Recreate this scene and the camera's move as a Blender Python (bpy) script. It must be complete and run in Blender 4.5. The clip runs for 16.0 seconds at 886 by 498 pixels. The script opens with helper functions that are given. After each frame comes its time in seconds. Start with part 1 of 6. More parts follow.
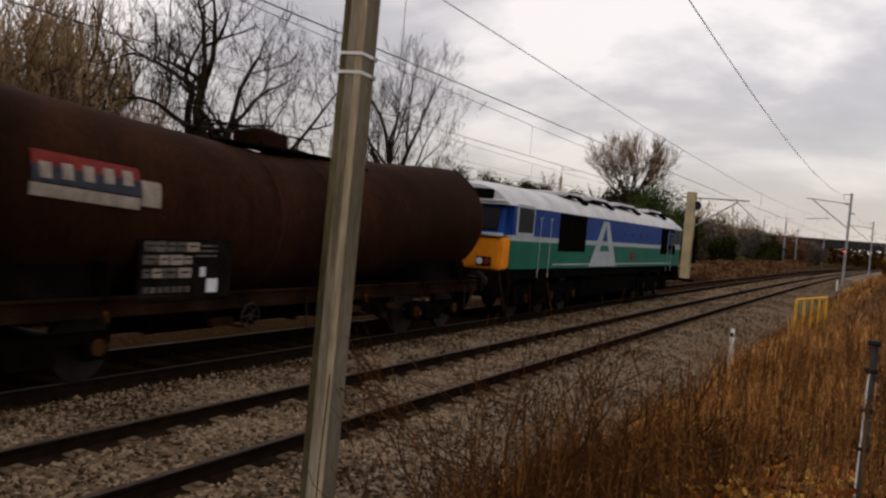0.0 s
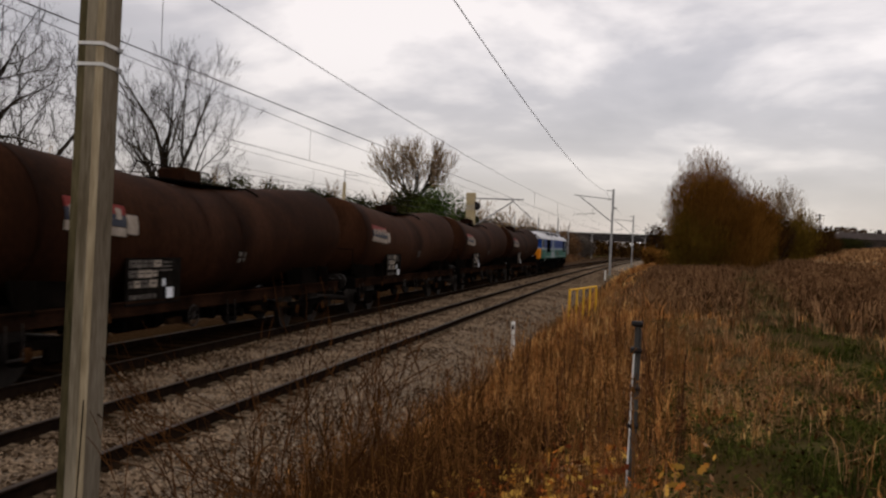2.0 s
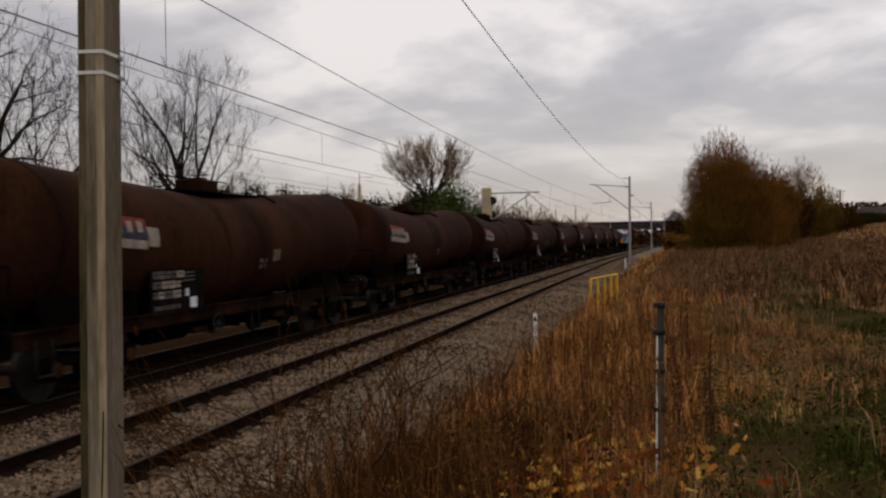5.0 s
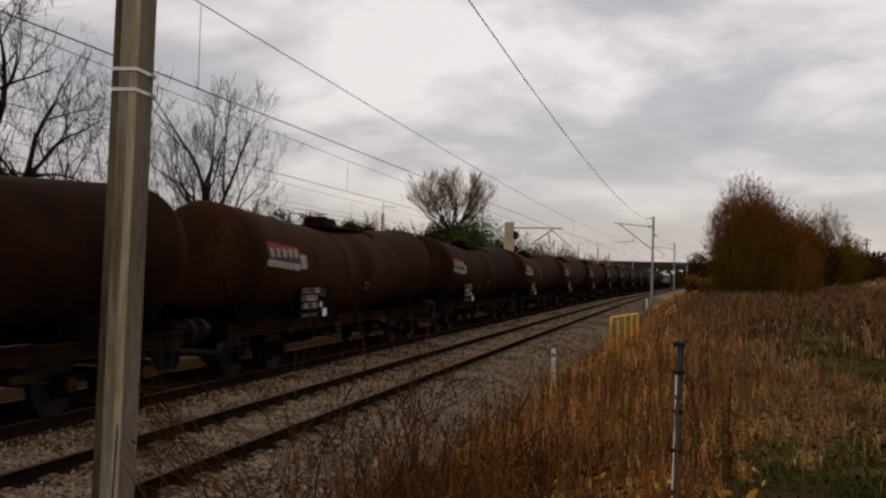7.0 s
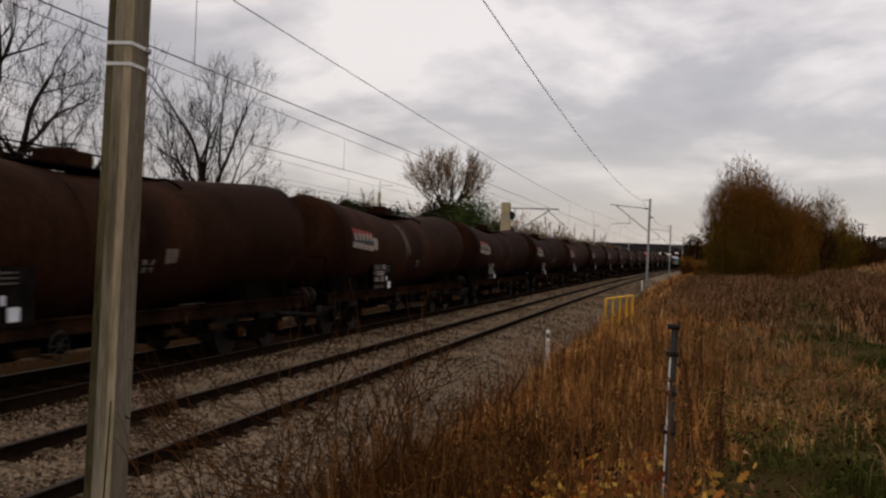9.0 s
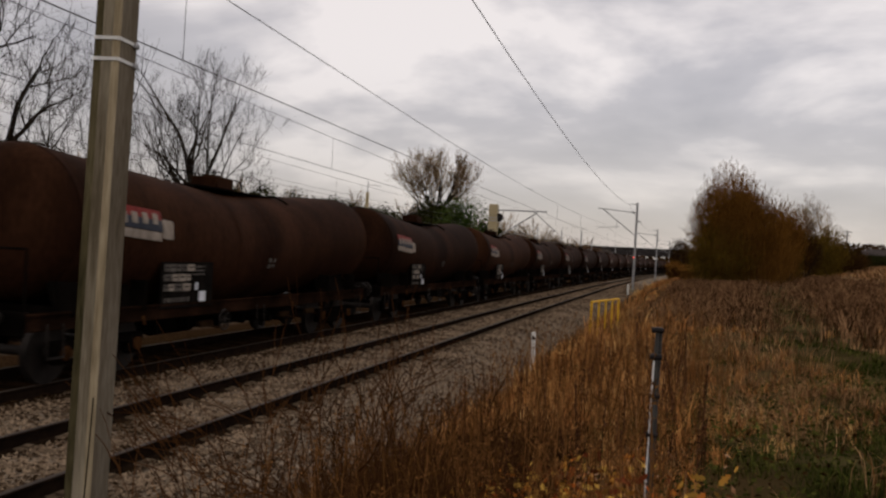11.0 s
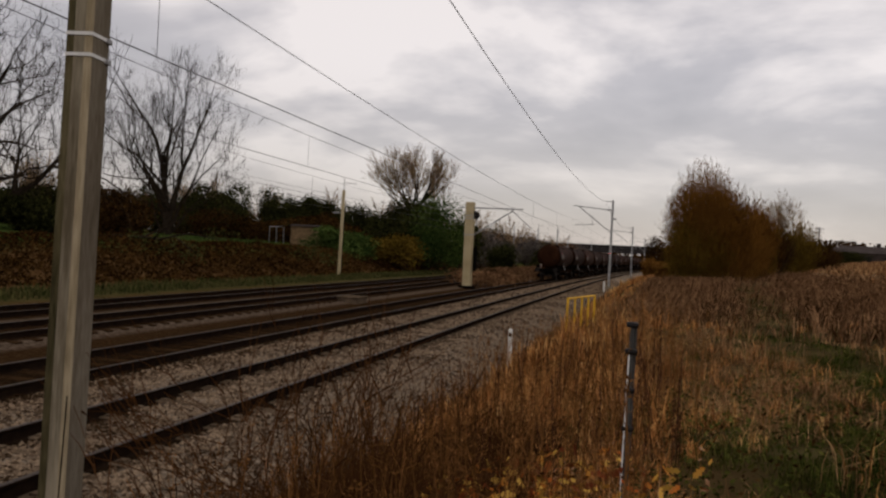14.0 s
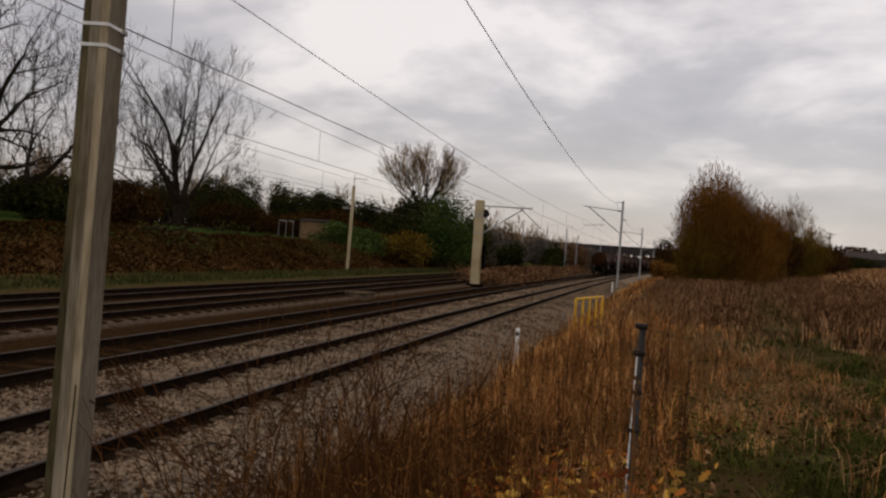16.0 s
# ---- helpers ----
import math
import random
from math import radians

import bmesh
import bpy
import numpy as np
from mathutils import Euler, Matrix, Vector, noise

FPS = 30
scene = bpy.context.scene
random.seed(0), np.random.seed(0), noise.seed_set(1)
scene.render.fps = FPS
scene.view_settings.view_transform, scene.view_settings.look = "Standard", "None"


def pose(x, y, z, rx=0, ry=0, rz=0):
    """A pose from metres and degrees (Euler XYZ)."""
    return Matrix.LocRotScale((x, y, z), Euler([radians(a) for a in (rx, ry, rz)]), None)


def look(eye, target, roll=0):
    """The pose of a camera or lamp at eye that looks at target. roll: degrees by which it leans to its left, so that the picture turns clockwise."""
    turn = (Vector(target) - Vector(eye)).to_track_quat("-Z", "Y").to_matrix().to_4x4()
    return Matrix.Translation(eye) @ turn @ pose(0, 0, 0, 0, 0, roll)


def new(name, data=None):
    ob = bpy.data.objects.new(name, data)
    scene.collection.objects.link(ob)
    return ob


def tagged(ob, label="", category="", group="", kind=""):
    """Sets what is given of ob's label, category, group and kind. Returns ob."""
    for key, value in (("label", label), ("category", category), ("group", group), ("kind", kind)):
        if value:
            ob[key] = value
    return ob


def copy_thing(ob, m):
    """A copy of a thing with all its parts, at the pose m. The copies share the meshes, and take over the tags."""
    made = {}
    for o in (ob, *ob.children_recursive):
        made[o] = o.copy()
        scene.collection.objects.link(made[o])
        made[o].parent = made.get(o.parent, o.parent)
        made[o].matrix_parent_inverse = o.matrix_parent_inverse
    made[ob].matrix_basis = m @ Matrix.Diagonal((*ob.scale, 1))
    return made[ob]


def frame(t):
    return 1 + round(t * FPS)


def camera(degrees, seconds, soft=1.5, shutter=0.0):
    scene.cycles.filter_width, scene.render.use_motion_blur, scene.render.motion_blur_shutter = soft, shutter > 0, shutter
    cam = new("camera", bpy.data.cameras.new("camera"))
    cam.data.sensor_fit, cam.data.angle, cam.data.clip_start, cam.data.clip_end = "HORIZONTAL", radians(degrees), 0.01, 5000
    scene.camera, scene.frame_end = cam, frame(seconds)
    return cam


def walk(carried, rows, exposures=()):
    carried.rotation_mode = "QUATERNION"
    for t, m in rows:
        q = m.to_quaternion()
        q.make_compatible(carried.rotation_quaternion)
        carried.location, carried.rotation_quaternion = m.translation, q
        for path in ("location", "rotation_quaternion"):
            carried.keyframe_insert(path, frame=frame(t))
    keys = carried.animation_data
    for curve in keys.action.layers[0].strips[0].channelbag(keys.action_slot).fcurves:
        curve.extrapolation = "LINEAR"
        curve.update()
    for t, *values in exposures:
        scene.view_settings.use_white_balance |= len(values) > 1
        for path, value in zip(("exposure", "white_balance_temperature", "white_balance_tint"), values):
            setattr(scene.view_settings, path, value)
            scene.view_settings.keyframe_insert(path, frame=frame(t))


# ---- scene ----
cam = camera(54.0, 16.0, soft=2.4, shutter=0.1)

PATH = [
    (0, (0.211, -0.897, 2.36), (-0.678, 0.894, 2.3), 4.9),
    (0.3, (0.195, -0.753, 2.329), (-0.533, 1.103, 2.257), 3.9),
    (0.5, (0.184, -0.657, 2.308), (-0.453, 1.235, 2.185), 3.2),
    (1, (0.183, -0.563, 2.319), (-0.436, 1.332, 2.17), 3.5),
    (1.5, (0.209, -0.63, 2.319), (-0.277, 1.309, 2.254), 3.0),
    (2, (0.231, -0.621, 2.317), (-0.204, 1.331, 2.302), 2.3),
    (2.5, (0.232, -0.567, 2.31), (-0.169, 1.392, 2.268), 1.5),
    (3, (0.24, -0.526, 2.3), (-0.181, 1.429, 2.302), 1.0),
    (3.5, (0.249, -0.515, 2.289), (-0.174, 1.439, 2.268), 0.4),
    (4, (0.241, -0.526, 2.288), (-0.228, 1.418, 2.278), -0.3),
    (4.2, (0.244, -0.532, 2.287), (-0.243, 1.407, 2.268), -1.4),
    (6.3, (0.245, -0.504, 2.24), (-0.245, 1.435, 2.232), 1.2),
    (6.5, (0.239, -0.502, 2.246), (-0.28, 1.429, 2.264), 1.1),
    (7, (0.246, -0.518, 2.242), (-0.279, 1.412, 2.296), 1.5),
    (7.5, (0.244, -0.502, 2.244), (-0.287, 1.426, 2.277), 2.0),
    (8, (0.249, -0.498, 2.238), (-0.29, 1.428, 2.259), 1.9),
    (8.5, (0.259, -0.515, 2.241), (-0.263, 1.415, 2.255), 2.4),
    (9, (0.245, -0.501, 2.245), (-0.27, 1.432, 2.252), 2.2),
    (9.2, (0.244, -0.502, 2.246), (-0.277, 1.428, 2.278), 2.1),
    (11.3, (0.255, -0.505, 2.239), (-0.228, 1.436, 2.239), 3.1),
    (11.5, (0.245, -0.497, 2.235), (-0.234, 1.445, 2.224), 3.0),
    (12, (0.25, -0.513, 2.233), (-0.237, 1.426, 2.229), 3.3),
    (12.5, (0.252, -0.523, 2.233), (-0.226, 1.419, 2.229), 3.3),
    (13, (0.255, -0.513, 2.233), (-0.196, 1.435, 2.238), 3.0),
    (13.5, (0.255, -0.509, 2.227), (-0.205, 1.438, 2.213), 2.7),
    (14, (0.262, -0.517, 2.228), (-0.173, 1.435, 2.237), 2.8),
    (14.5, (0.257, -0.528, 2.233), (-0.181, 1.423, 2.265), 3.4),
    (15, (0.25, -0.514, 2.234), (-0.22, 1.43, 2.248), 3.5),
    (15.5, (0.244, -0.511, 2.23), (-0.221, 1.435, 2.244), 3.7),
    (16, (0.253, -0.518, 2.226), (-0.201, 1.43, 2.228), 4.0),
]
walk(cam, [(t, look(eye, target, roll)) for t, eye, target, roll in PATH], exposures=[(0.0, 0.12, 6850, 14), (0.3, 0.3, 6850, 14), (0.5, 0.2, 6850, 14), (1.0, 0.62, 6850, 14), (1.5, 0.3, 6850, 14), (2.0, 0.1, 6850, 14), (2.5, 0.0, 6850, 14), (4.0, -0.13, 6850, 14), (6.5, -0.03, 6850, 14), (7.3, -0.12, 6850, 14), (8.5, -0.13, 6850, 14), (9.0, -0.06, 6850, 14), (12.5, -0.08, 6850, 14), (16.0, -0.04, 6850, 14)])

# ---- light ----
def build_world():
    w = bpy.data.worlds.new("overcast_sky")
    scene.world = w
    w.use_nodes = True
    nt = w.node_tree
    n, l = nt.nodes, nt.links
    n.clear()
    out = n.new("ShaderNodeOutputWorld")
    bg = n.new("ShaderNodeBackground")
    sky = n.new("ShaderNodeTexSky")
    sky.sky_type, sky.sun_disc = "NISHITA", False
    sky.sun_elevation, sky.sun_rotation = radians(30), radians(200)
    tc = n.new("ShaderNodeTexCoord")
    sep = n.new("ShaderNodeSeparateXYZ")
    l.new(tc.outputs["Generated"], sep.inputs[0])

    def m(op, a, b=None, c=None):
        k = n.new("ShaderNodeMath")
        k.operation = op
        for i, v in enumerate((a, b, c)):
            if v is None:
                continue
            if isinstance(v, (int, float)):
                k.inputs[i].default_value = v
            else:
                l.new(v, k.inputs[i])
        return k.outputs[0]
    up = m("MAXIMUM", sep.outputs[2], 0.0)
    den = m("ADD", up, 0.26)
    comb = n.new("ShaderNodeCombineXYZ")
    l.new(m("DIVIDE", sep.outputs[0], den), comb.inputs[0])
    l.new(m("DIVIDE", sep.outputs[1], den), comb.inputs[1])
    turn = n.new("ShaderNodeMapping")
    turn.inputs["Rotation"].default_value = (0, 0, radians(8))
    turn.inputs["Scale"].default_value = (1.0, 1.12, 1.0)
    l.new(comb.outputs[0], turn.inputs[0])
    big = n.new("ShaderNodeTexNoise")
    big.inputs["Scale"].default_value, big.inputs["Detail"].default_value = 1.25, 6
    big.inputs["Roughness"].default_value, big.inputs["Distortion"].default_value = 0.52, 0.2
    l.new(turn.outputs[0], big.inputs["Vector"])
    ramp = n.new("ShaderNodeValToRGB")
    r = ramp.color_ramp
    r.elements[0].position, r.elements[0].color = 0.37, (0.40, 0.394, 0.416, 1)
    r.elements[1].position, r.elements[1].color = 0.60, (0.88, 0.848, 0.838, 1)
    e = r.elements.new(0.5)
    e.color = (0.53, 0.518, 0.538, 1)
    # the cloud deck thins a little with height
    lift = n.new("ShaderNodeMapRange")
    lift.interpolation_type = "SMOOTHSTEP"
    lift.inputs[1].default_value, lift.inputs[2].default_value, lift.inputs[4].default_value = 0.12, 0.30, 0.075
    l.new(up, lift.inputs[0])
    l.new(m("ADD", big.outputs[0], m("SUBTRACT", lift.outputs[0], 0.012)), ramp.inputs[0])
    # pale warm band low over the horizon
    low = m("SUBTRACT", 1.0, m("SMOOTH_MIN", m("MULTIPLY", up, 5.0), 1.0, 0.2))
    mix = n.new("ShaderNodeMix")
    mix.data_type = "RGBA"
    l.new(m("MULTIPLY", low, 0.85), mix.inputs["Factor"])
    l.new(ramp.outputs[0], mix.inputs[6])
    mix.inputs[7].default_value = (0.525, 0.478, 0.458, 1)
    blend = n.new("ShaderNodeMix")
    blend.data_type = "RGBA"
    blend.inputs["Factor"].default_value = 0.02
    l.new(mix.outputs[2], blend.inputs[6])
    l.new(sky.outputs[0], blend.inputs[7])
    l.new(blend.outputs[2], bg.inputs[0])
    # the overcast is brighter overhead than round the horizon
    l.new(m("MULTIPLY", m("MULTIPLY_ADD", m("MULTIPLY", up, up), 0.40, 1.0), SKY), bg.inputs[1])
    l.new(bg.outputs[0], out.inputs[0])
    sun = bpy.data.lights.new("sun", "SUN")
    sun.energy, sun.angle, sun.color = SUN, radians(25), (1.0, 0.95, 0.88)
    so = new("sun", sun)
    so.matrix_world = look((18, -24, 50), (0, 0, 0))


SKY, SUN = 0.92, 0.4
build_world()


# ---- materials ----
def surf(name, colors, scale=3.0, fine=40.0, rough=0.8, bump=0.2, metal=0.0, island=0.0, rnd=0.0, stretch=(1, 1, 1), depth=0.01):
    """Two or three colours mixed by coarse and fine grain, with relief."""
    mt = bpy.data.materials.new(name)
    mt.use_nodes = True
    n, l = mt.node_tree.nodes, mt.node_tree.links
    p = n["Principled BSDF"]
    tc = n.new("ShaderNodeTexCoord")
    mp = n.new("ShaderNodeMapping")
    mp.inputs["Scale"].default_value = stretch
    l.new(tc.outputs["Object"], mp.inputs[0])
    a, b = n.new("ShaderNodeTexNoise"), n.new("ShaderNodeTexNoise")
    for k, s, d in ((a, scale, 4), (b, fine, 3)):
        k.inputs["Scale"].default_value, k.inputs["Detail"].default_value = s, d
        l.new(mp.outputs[0], k.inputs["Vector"])
    mixf = n.new("ShaderNodeMath")
    mixf.operation = "MULTIPLY_ADD"
    l.new(b.outputs[0], mixf.inputs[0])
    mixf.inputs[1].default_value = 0.45
    sc = n.new("ShaderNodeMath")
    sc.operation = "MULTIPLY_ADD"
    l.new(a.outputs[0], sc.inputs[0])
    sc.inputs[1].default_value, sc.inputs[2].default_value = 1.1, -0.27
    l.new(sc.outputs[0], mixf.inputs[2])
    fac = mixf.outputs[0]
    if island or rnd:
        src = n.new("ShaderNodeNewGeometry").outputs["Random Per Island"] if island else n.new("ShaderNodeObjectInfo").outputs["Random"]
        k = n.new("ShaderNodeMath")
        k.operation = "MULTIPLY_ADD"
        l.new(src, k.inputs[0])
        k.inputs[1].default_value = island or rnd
        add = n.new("ShaderNodeMath")
        add.operation = "SUBTRACT"
        l.new(fac, add.inputs[0])
        add.inputs[1].default_value = (island or rnd) / 2
        l.new(add.outputs[0], k.inputs[2])
        fac = k.outputs[0]
    ramp = n.new("ShaderNodeValToRGB")
    cr = ramp.color_ramp
    cr.elements[0].position, cr.elements[1].position = 0.25, 0.75
    cr.elements[0].color, cr.elements[1].color = (*colors[0], 1), (*colors[-1], 1)
    for i, c in enumerate(colors[1:-1]):
        cr.elements.new(0.25 + 0.5 * (i + 1) / (len(colors) - 1)).color = (*c, 1)
    l.new(fac, ramp.inputs[0])
    l.new(ramp.outputs[0], p.inputs["Base Color"])
    p.inputs["Roughness"].default_value, p.inputs["Metallic"].default_value = rough, metal
    p.inputs["Specular IOR Level"].default_value = 0.4 if rough < 0.5 else (0.1 if rough < 0.66 else 0.0)
    if bump:
        bp = n.new("ShaderNodeBump")
        bp.inputs["Strength"].default_value, bp.inputs["Distance"].default_value = bump, depth
        l.new(fac, bp.inputs["Height"])
        l.new(bp.outputs[0], p.inputs["Normal"])
    return mt


def glow(name, c, s):
    mt = bpy.data.materials.new(name)
    mt.use_nodes = True
    p = mt.node_tree.nodes["Principled BSDF"]
    p.inputs["Base Color"].default_value = (*c, 1)
    p.inputs["Emission Color"].default_value = (*c, 1)
    p.inputs["Emission Strength"].default_value = s
    return mt


M = {
    "concrete": surf("weathered_concrete", [(0.085, 0.072, 0.042), (0.22, 0.19, 0.135), (0.40, 0.36, 0.28)], 2.2, 30, 0.9, 0.3, stretch=(2.6, 2.6, 0.13)),
    "beige": surf("cream_concrete", [(0.284, 0.226, 0.125), (0.417, 0.347, 0.214)], 0.8, 20, 0.9, 0.2),
    "galv": surf("galvanised_steel", [(0.22, 0.22, 0.22), (0.36, 0.36, 0.36)], 3, 40, 0.55, 0.1, 0.5),
    "band": surf("pale_band", [(0.5, 0.5, 0.48), (0.68, 0.68, 0.66)], 5, 40, 0.6, 0.1),
    "rail_side": surf("rusty_rail", [(0.007, 0.0045, 0.0035), (0.018, 0.011, 0.007)], 6, 60, 0.85, 0.2),
    "rail_head": surf("worn_rail_head", [(0.018, 0.012, 0.009), (0.05, 0.037, 0.029)], 2, 50, 0.62, 0.05),
    "sleeper": surf("concrete_sleeper", [(0.05, 0.035, 0.022), (0.125, 0.09, 0.06)], 4, 40, 0.95, 0.3, rnd=0.3),
    "sleeper_brown": surf("oily_sleeper", [(0.0125, 0.0066, 0.0033), (0.032, 0.0178, 0.0092)], 4, 40, 0.95, 0.3, rnd=0.3),
    "stone": surf("ballast_stone", [(0.022, 0.0132, 0.0072), (0.082, 0.055, 0.0345), (0.195, 0.141, 0.094)], 0.9, 25, 0.9, 0.3, island=0.6),
    "rust": surf("rusty_tank", [(0.0078, 0.0031, 0.0016), (0.0182, 0.0071, 0.0035), (0.036, 0.0145, 0.0072)], 0.8, 14, 0.7, 0.15, rnd=0.25, stretch=(1, 1, 0.45)),
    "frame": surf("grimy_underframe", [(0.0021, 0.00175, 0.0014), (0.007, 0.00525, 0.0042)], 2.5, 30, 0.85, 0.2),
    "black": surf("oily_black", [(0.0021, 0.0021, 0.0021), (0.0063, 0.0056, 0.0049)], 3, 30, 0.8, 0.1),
    "streak": surf("dried_streak", [(0.07, 0.053, 0.04), (0.15, 0.122, 0.096)], 5, 40, 0.8, 0.05),
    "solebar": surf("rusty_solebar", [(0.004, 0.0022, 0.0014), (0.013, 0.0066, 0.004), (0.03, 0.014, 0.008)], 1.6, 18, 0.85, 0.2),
    "hub": surf("rusty_axle_box", [(0.012, 0.005, 0.002), (0.06, 0.026, 0.010)], 3, 30, 0.8, 0.1),
    "sand": surf("sandy_spill", [(0.10, 0.062, 0.032), (0.20, 0.135, 0.075)], 4, 30, 0.9, 0.1),
    "wheel": surf("wheel_steel", [(0.0084, 0.007, 0.0063), (0.0245, 0.0196, 0.0168)], 5, 40, 0.6, 0.1, 0.3),
    "red": surf("faded_red_panel", [(0.09, 0.011, 0.009), (0.19, 0.022, 0.018)], 4, 40, 0.6, 0.05),
    "navy": surf("dark_blue_panel", [(0.018, 0.021, 0.032), (0.036, 0.04, 0.052)], 4, 40, 0.6, 0.05),
    "cream": surf("dirty_cream_panel", [(0.17, 0.14, 0.115), (0.32, 0.275, 0.23)], 5, 50, 0.7, 0.05),
    "plate": surf("white_plate", [(0.42, 0.44, 0.48), (0.66, 0.68, 0.72)], 5, 40, 0.5, 0.05),
    "plate_dull": surf("dirty_white_plate", [(0.035, 0.030, 0.026), (0.14, 0.125, 0.112)], 9, 60, 0.7, 0.05),
    "board": surf("grimy_label_board", [(0.004, 0.0035, 0.003), (0.012, 0.010, 0.009)], 4, 40, 0.8, 0.1),
    "loco_green": surf("loco_green_paint", [(0.001, 0.072, 0.047), (0.003, 0.115, 0.076)], 1.5, 20, 0.55, 0.05),
    "loco_blue": surf("loco_blue_paint", [(0.003, 0.026, 0.135), (0.006, 0.043, 0.20)], 1.5, 20, 0.55, 0.05),
    "loco_white": surf("loco_roof_paint", [(0.34, 0.34, 0.35), (0.52, 0.52, 0.54)], 1.2, 12, 0.55, 0.08),
    "loco_grey": surf("loco_grey_stripe", [(0.24, 0.28, 0.30), (0.34, 0.38, 0.40)], 2, 20, 0.5, 0.05),
    "loco_yellow": surf("loco_orange_nose", [(0.50, 0.15, 0.008), (0.68, 0.24, 0.015)], 2, 20, 0.5, 0.05),
    "glass": surf("dark_cab_glass", [(0.004, 0.005, 0.006), (0.008, 0.009, 0.010)], 1, 10, 0.5, 0.0),
    "bark": surf("grey_brown_bark", [(0.014, 0.010, 0.007), (0.036, 0.027, 0.019)], 3, 30, 0.95, 0.3),
    "twig": surf("thin_twigs", [(0.013, 0.009, 0.006), (0.032, 0.023, 0.015)], 2, 20, 0.95, 0.0),
    "twig_pale": surf("pale_willow_twigs", [(0.15, 0.098, 0.0525), (0.285, 0.196, 0.112)], 0.6, 20, 0.95, 0.0),
    "stem": surf("dead_weed_stems", [(0.07, 0.030, 0.009), (0.20, 0.092, 0.03)], 1.5, 20, 0.95, 0.0, island=0.5),
    "dry": surf("dry_grass_blades", [(0.115, 0.051, 0.015), (0.335, 0.163, 0.051), (0.60, 0.36, 0.14)], 1.3, 5, 0.9, 0.0, island=0.45),
    "russet": surf("russet_grass_blades", [(0.12, 0.045, 0.014), (0.33, 0.135, 0.041), (0.56, 0.27, 0.087)], 1.5, 5, 0.9, 0.0, island=0.45),
    "green": surf("green_grass_blades", [(0.014, 0.020, 0.004), (0.034, 0.042, 0.008), (0.082, 0.078, 0.018)], 1.2, 5, 0.9, 0.0, island=0.45),
    "leaf_gold": surf("yellow_autumn_leaves", [(0.12, 0.027, 0.010), (0.33, 0.085, 0.017), (0.43, 0.16, 0.026), (0.46, 0.27, 0.055)], 3, 20, 0.8, 0.0, island=0.9),
    "leaf_rust": surf("rust_autumn_leaves", [(0.0587, 0.0243, 0.00526), (0.114, 0.0498, 0.0106), (0.177, 0.0828, 0.0191)], 0.35, 5, 0.9, 0.0, island=0.4),
    "leaf_olive": surf("olive_leaves", [(0.0489, 0.0303, 0.00505), (0.0926, 0.0589, 0.00952), (0.151, 0.0926, 0.0168)], 0.4, 5, 0.9, 0.0, island=0.4),
    "leaf_dark": surf("dark_evergreen_leaves", [(0.0081, 0.00918, 0.0034), (0.0189, 0.0204, 0.0068), (0.0405, 0.0408, 0.0119)], 0.4, 5, 0.9, 0.0, island=0.5),
    "leaf_ivy": surf("bright_ivy_leaves", [(0.018, 0.034, 0.008), (0.04, 0.065, 0.015), (0.075, 0.105, 0.026)], 0.4, 5, 0.85, 0.0, island=0.5),
    "scrub": surf("brown_scrub", [(0.0131, 0.0061, 0.00192), (0.0313, 0.0152, 0.00465), (0.0627, 0.0313, 0.00986)], 0.3, 5, 0.95, 0.0, island=0.5),
    "bramble": surf("dull_bramble", [(0.045, 0.022, 0.0095), (0.11, 0.056, 0.026), (0.20, 0.112, 0.056)], 0.6, 5, 0.95, 0.0, island=0.5),
    "fawn": surf("fawn_grass_blades", [(0.07, 0.033, 0.0135), (0.185, 0.096, 0.041), (0.36, 0.21, 0.10)], 1.1, 4, 0.9, 0.0, island=0.45),
    "sapling": surf("dark_sapling_bark", [(0.029, 0.012, 0.00455), (0.0727, 0.0316, 0.012)], 2, 20, 0.95, 0.0),
    "leaf_pale": surf("curled_pale_leaves", [(0.20, 0.10, 0.05), (0.42, 0.25, 0.15)], 4, 20, 0.9, 0.0, island=0.7),
    "verge": surf("olive_verge_grass", [(0.022, 0.026, 0.008), (0.042, 0.044, 0.014), (0.068, 0.064, 0.022)], 0.5, 6, 0.9, 0.0, island=0.5),
    "dock": surf("dead_dock", [(0.022, 0.009, 0.005), (0.05, 0.021, 0.011), (0.085, 0.036, 0.018)], 1.5, 20, 0.95, 0.0, island=0.5),
    "haze_scrub": surf("far_scrub", [(0.05, 0.042, 0.036), (0.085, 0.07, 0.06), (0.12, 0.10, 0.085)], 0.2, 5, 0.95, 0.0, island=0.5),
    "yellow": surf("yellow_rail_paint", [(0.504, 0.264, 0.0165), (0.744, 0.432, 0.033)], 4, 30, 0.6, 0.05),
    "white": surf("white_post_paint", [(0.5, 0.5, 0.47), (0.72, 0.72, 0.68)], 5, 30, 0.7, 0.05),
    "brick": surf("dark_brick_masonry", [(0.03, 0.024, 0.022), (0.06, 0.048, 0.042)], 1, 12, 0.9, 0.1),
    "girder": surf("dark_girder", [(0.025, 0.022, 0.022), (0.045, 0.04, 0.038)], 1, 12, 0.8, 0.1),
    "pale": surf("pale_parapet", [(0.25, 0.25, 0.25), (0.4, 0.4, 0.4)], 1, 12, 0.8, 0.1),
    "tile": surf("roof_tiles", [(0.035, 0.028, 0.026), (0.06, 0.05, 0.046)], 1, 8, 0.9, 0.1),
    "wire": surf("tarnished_wire", [(0.035, 0.03, 0.032), (0.06, 0.054, 0.056)], 1, 8, 0.6, 0.0, 0.3),
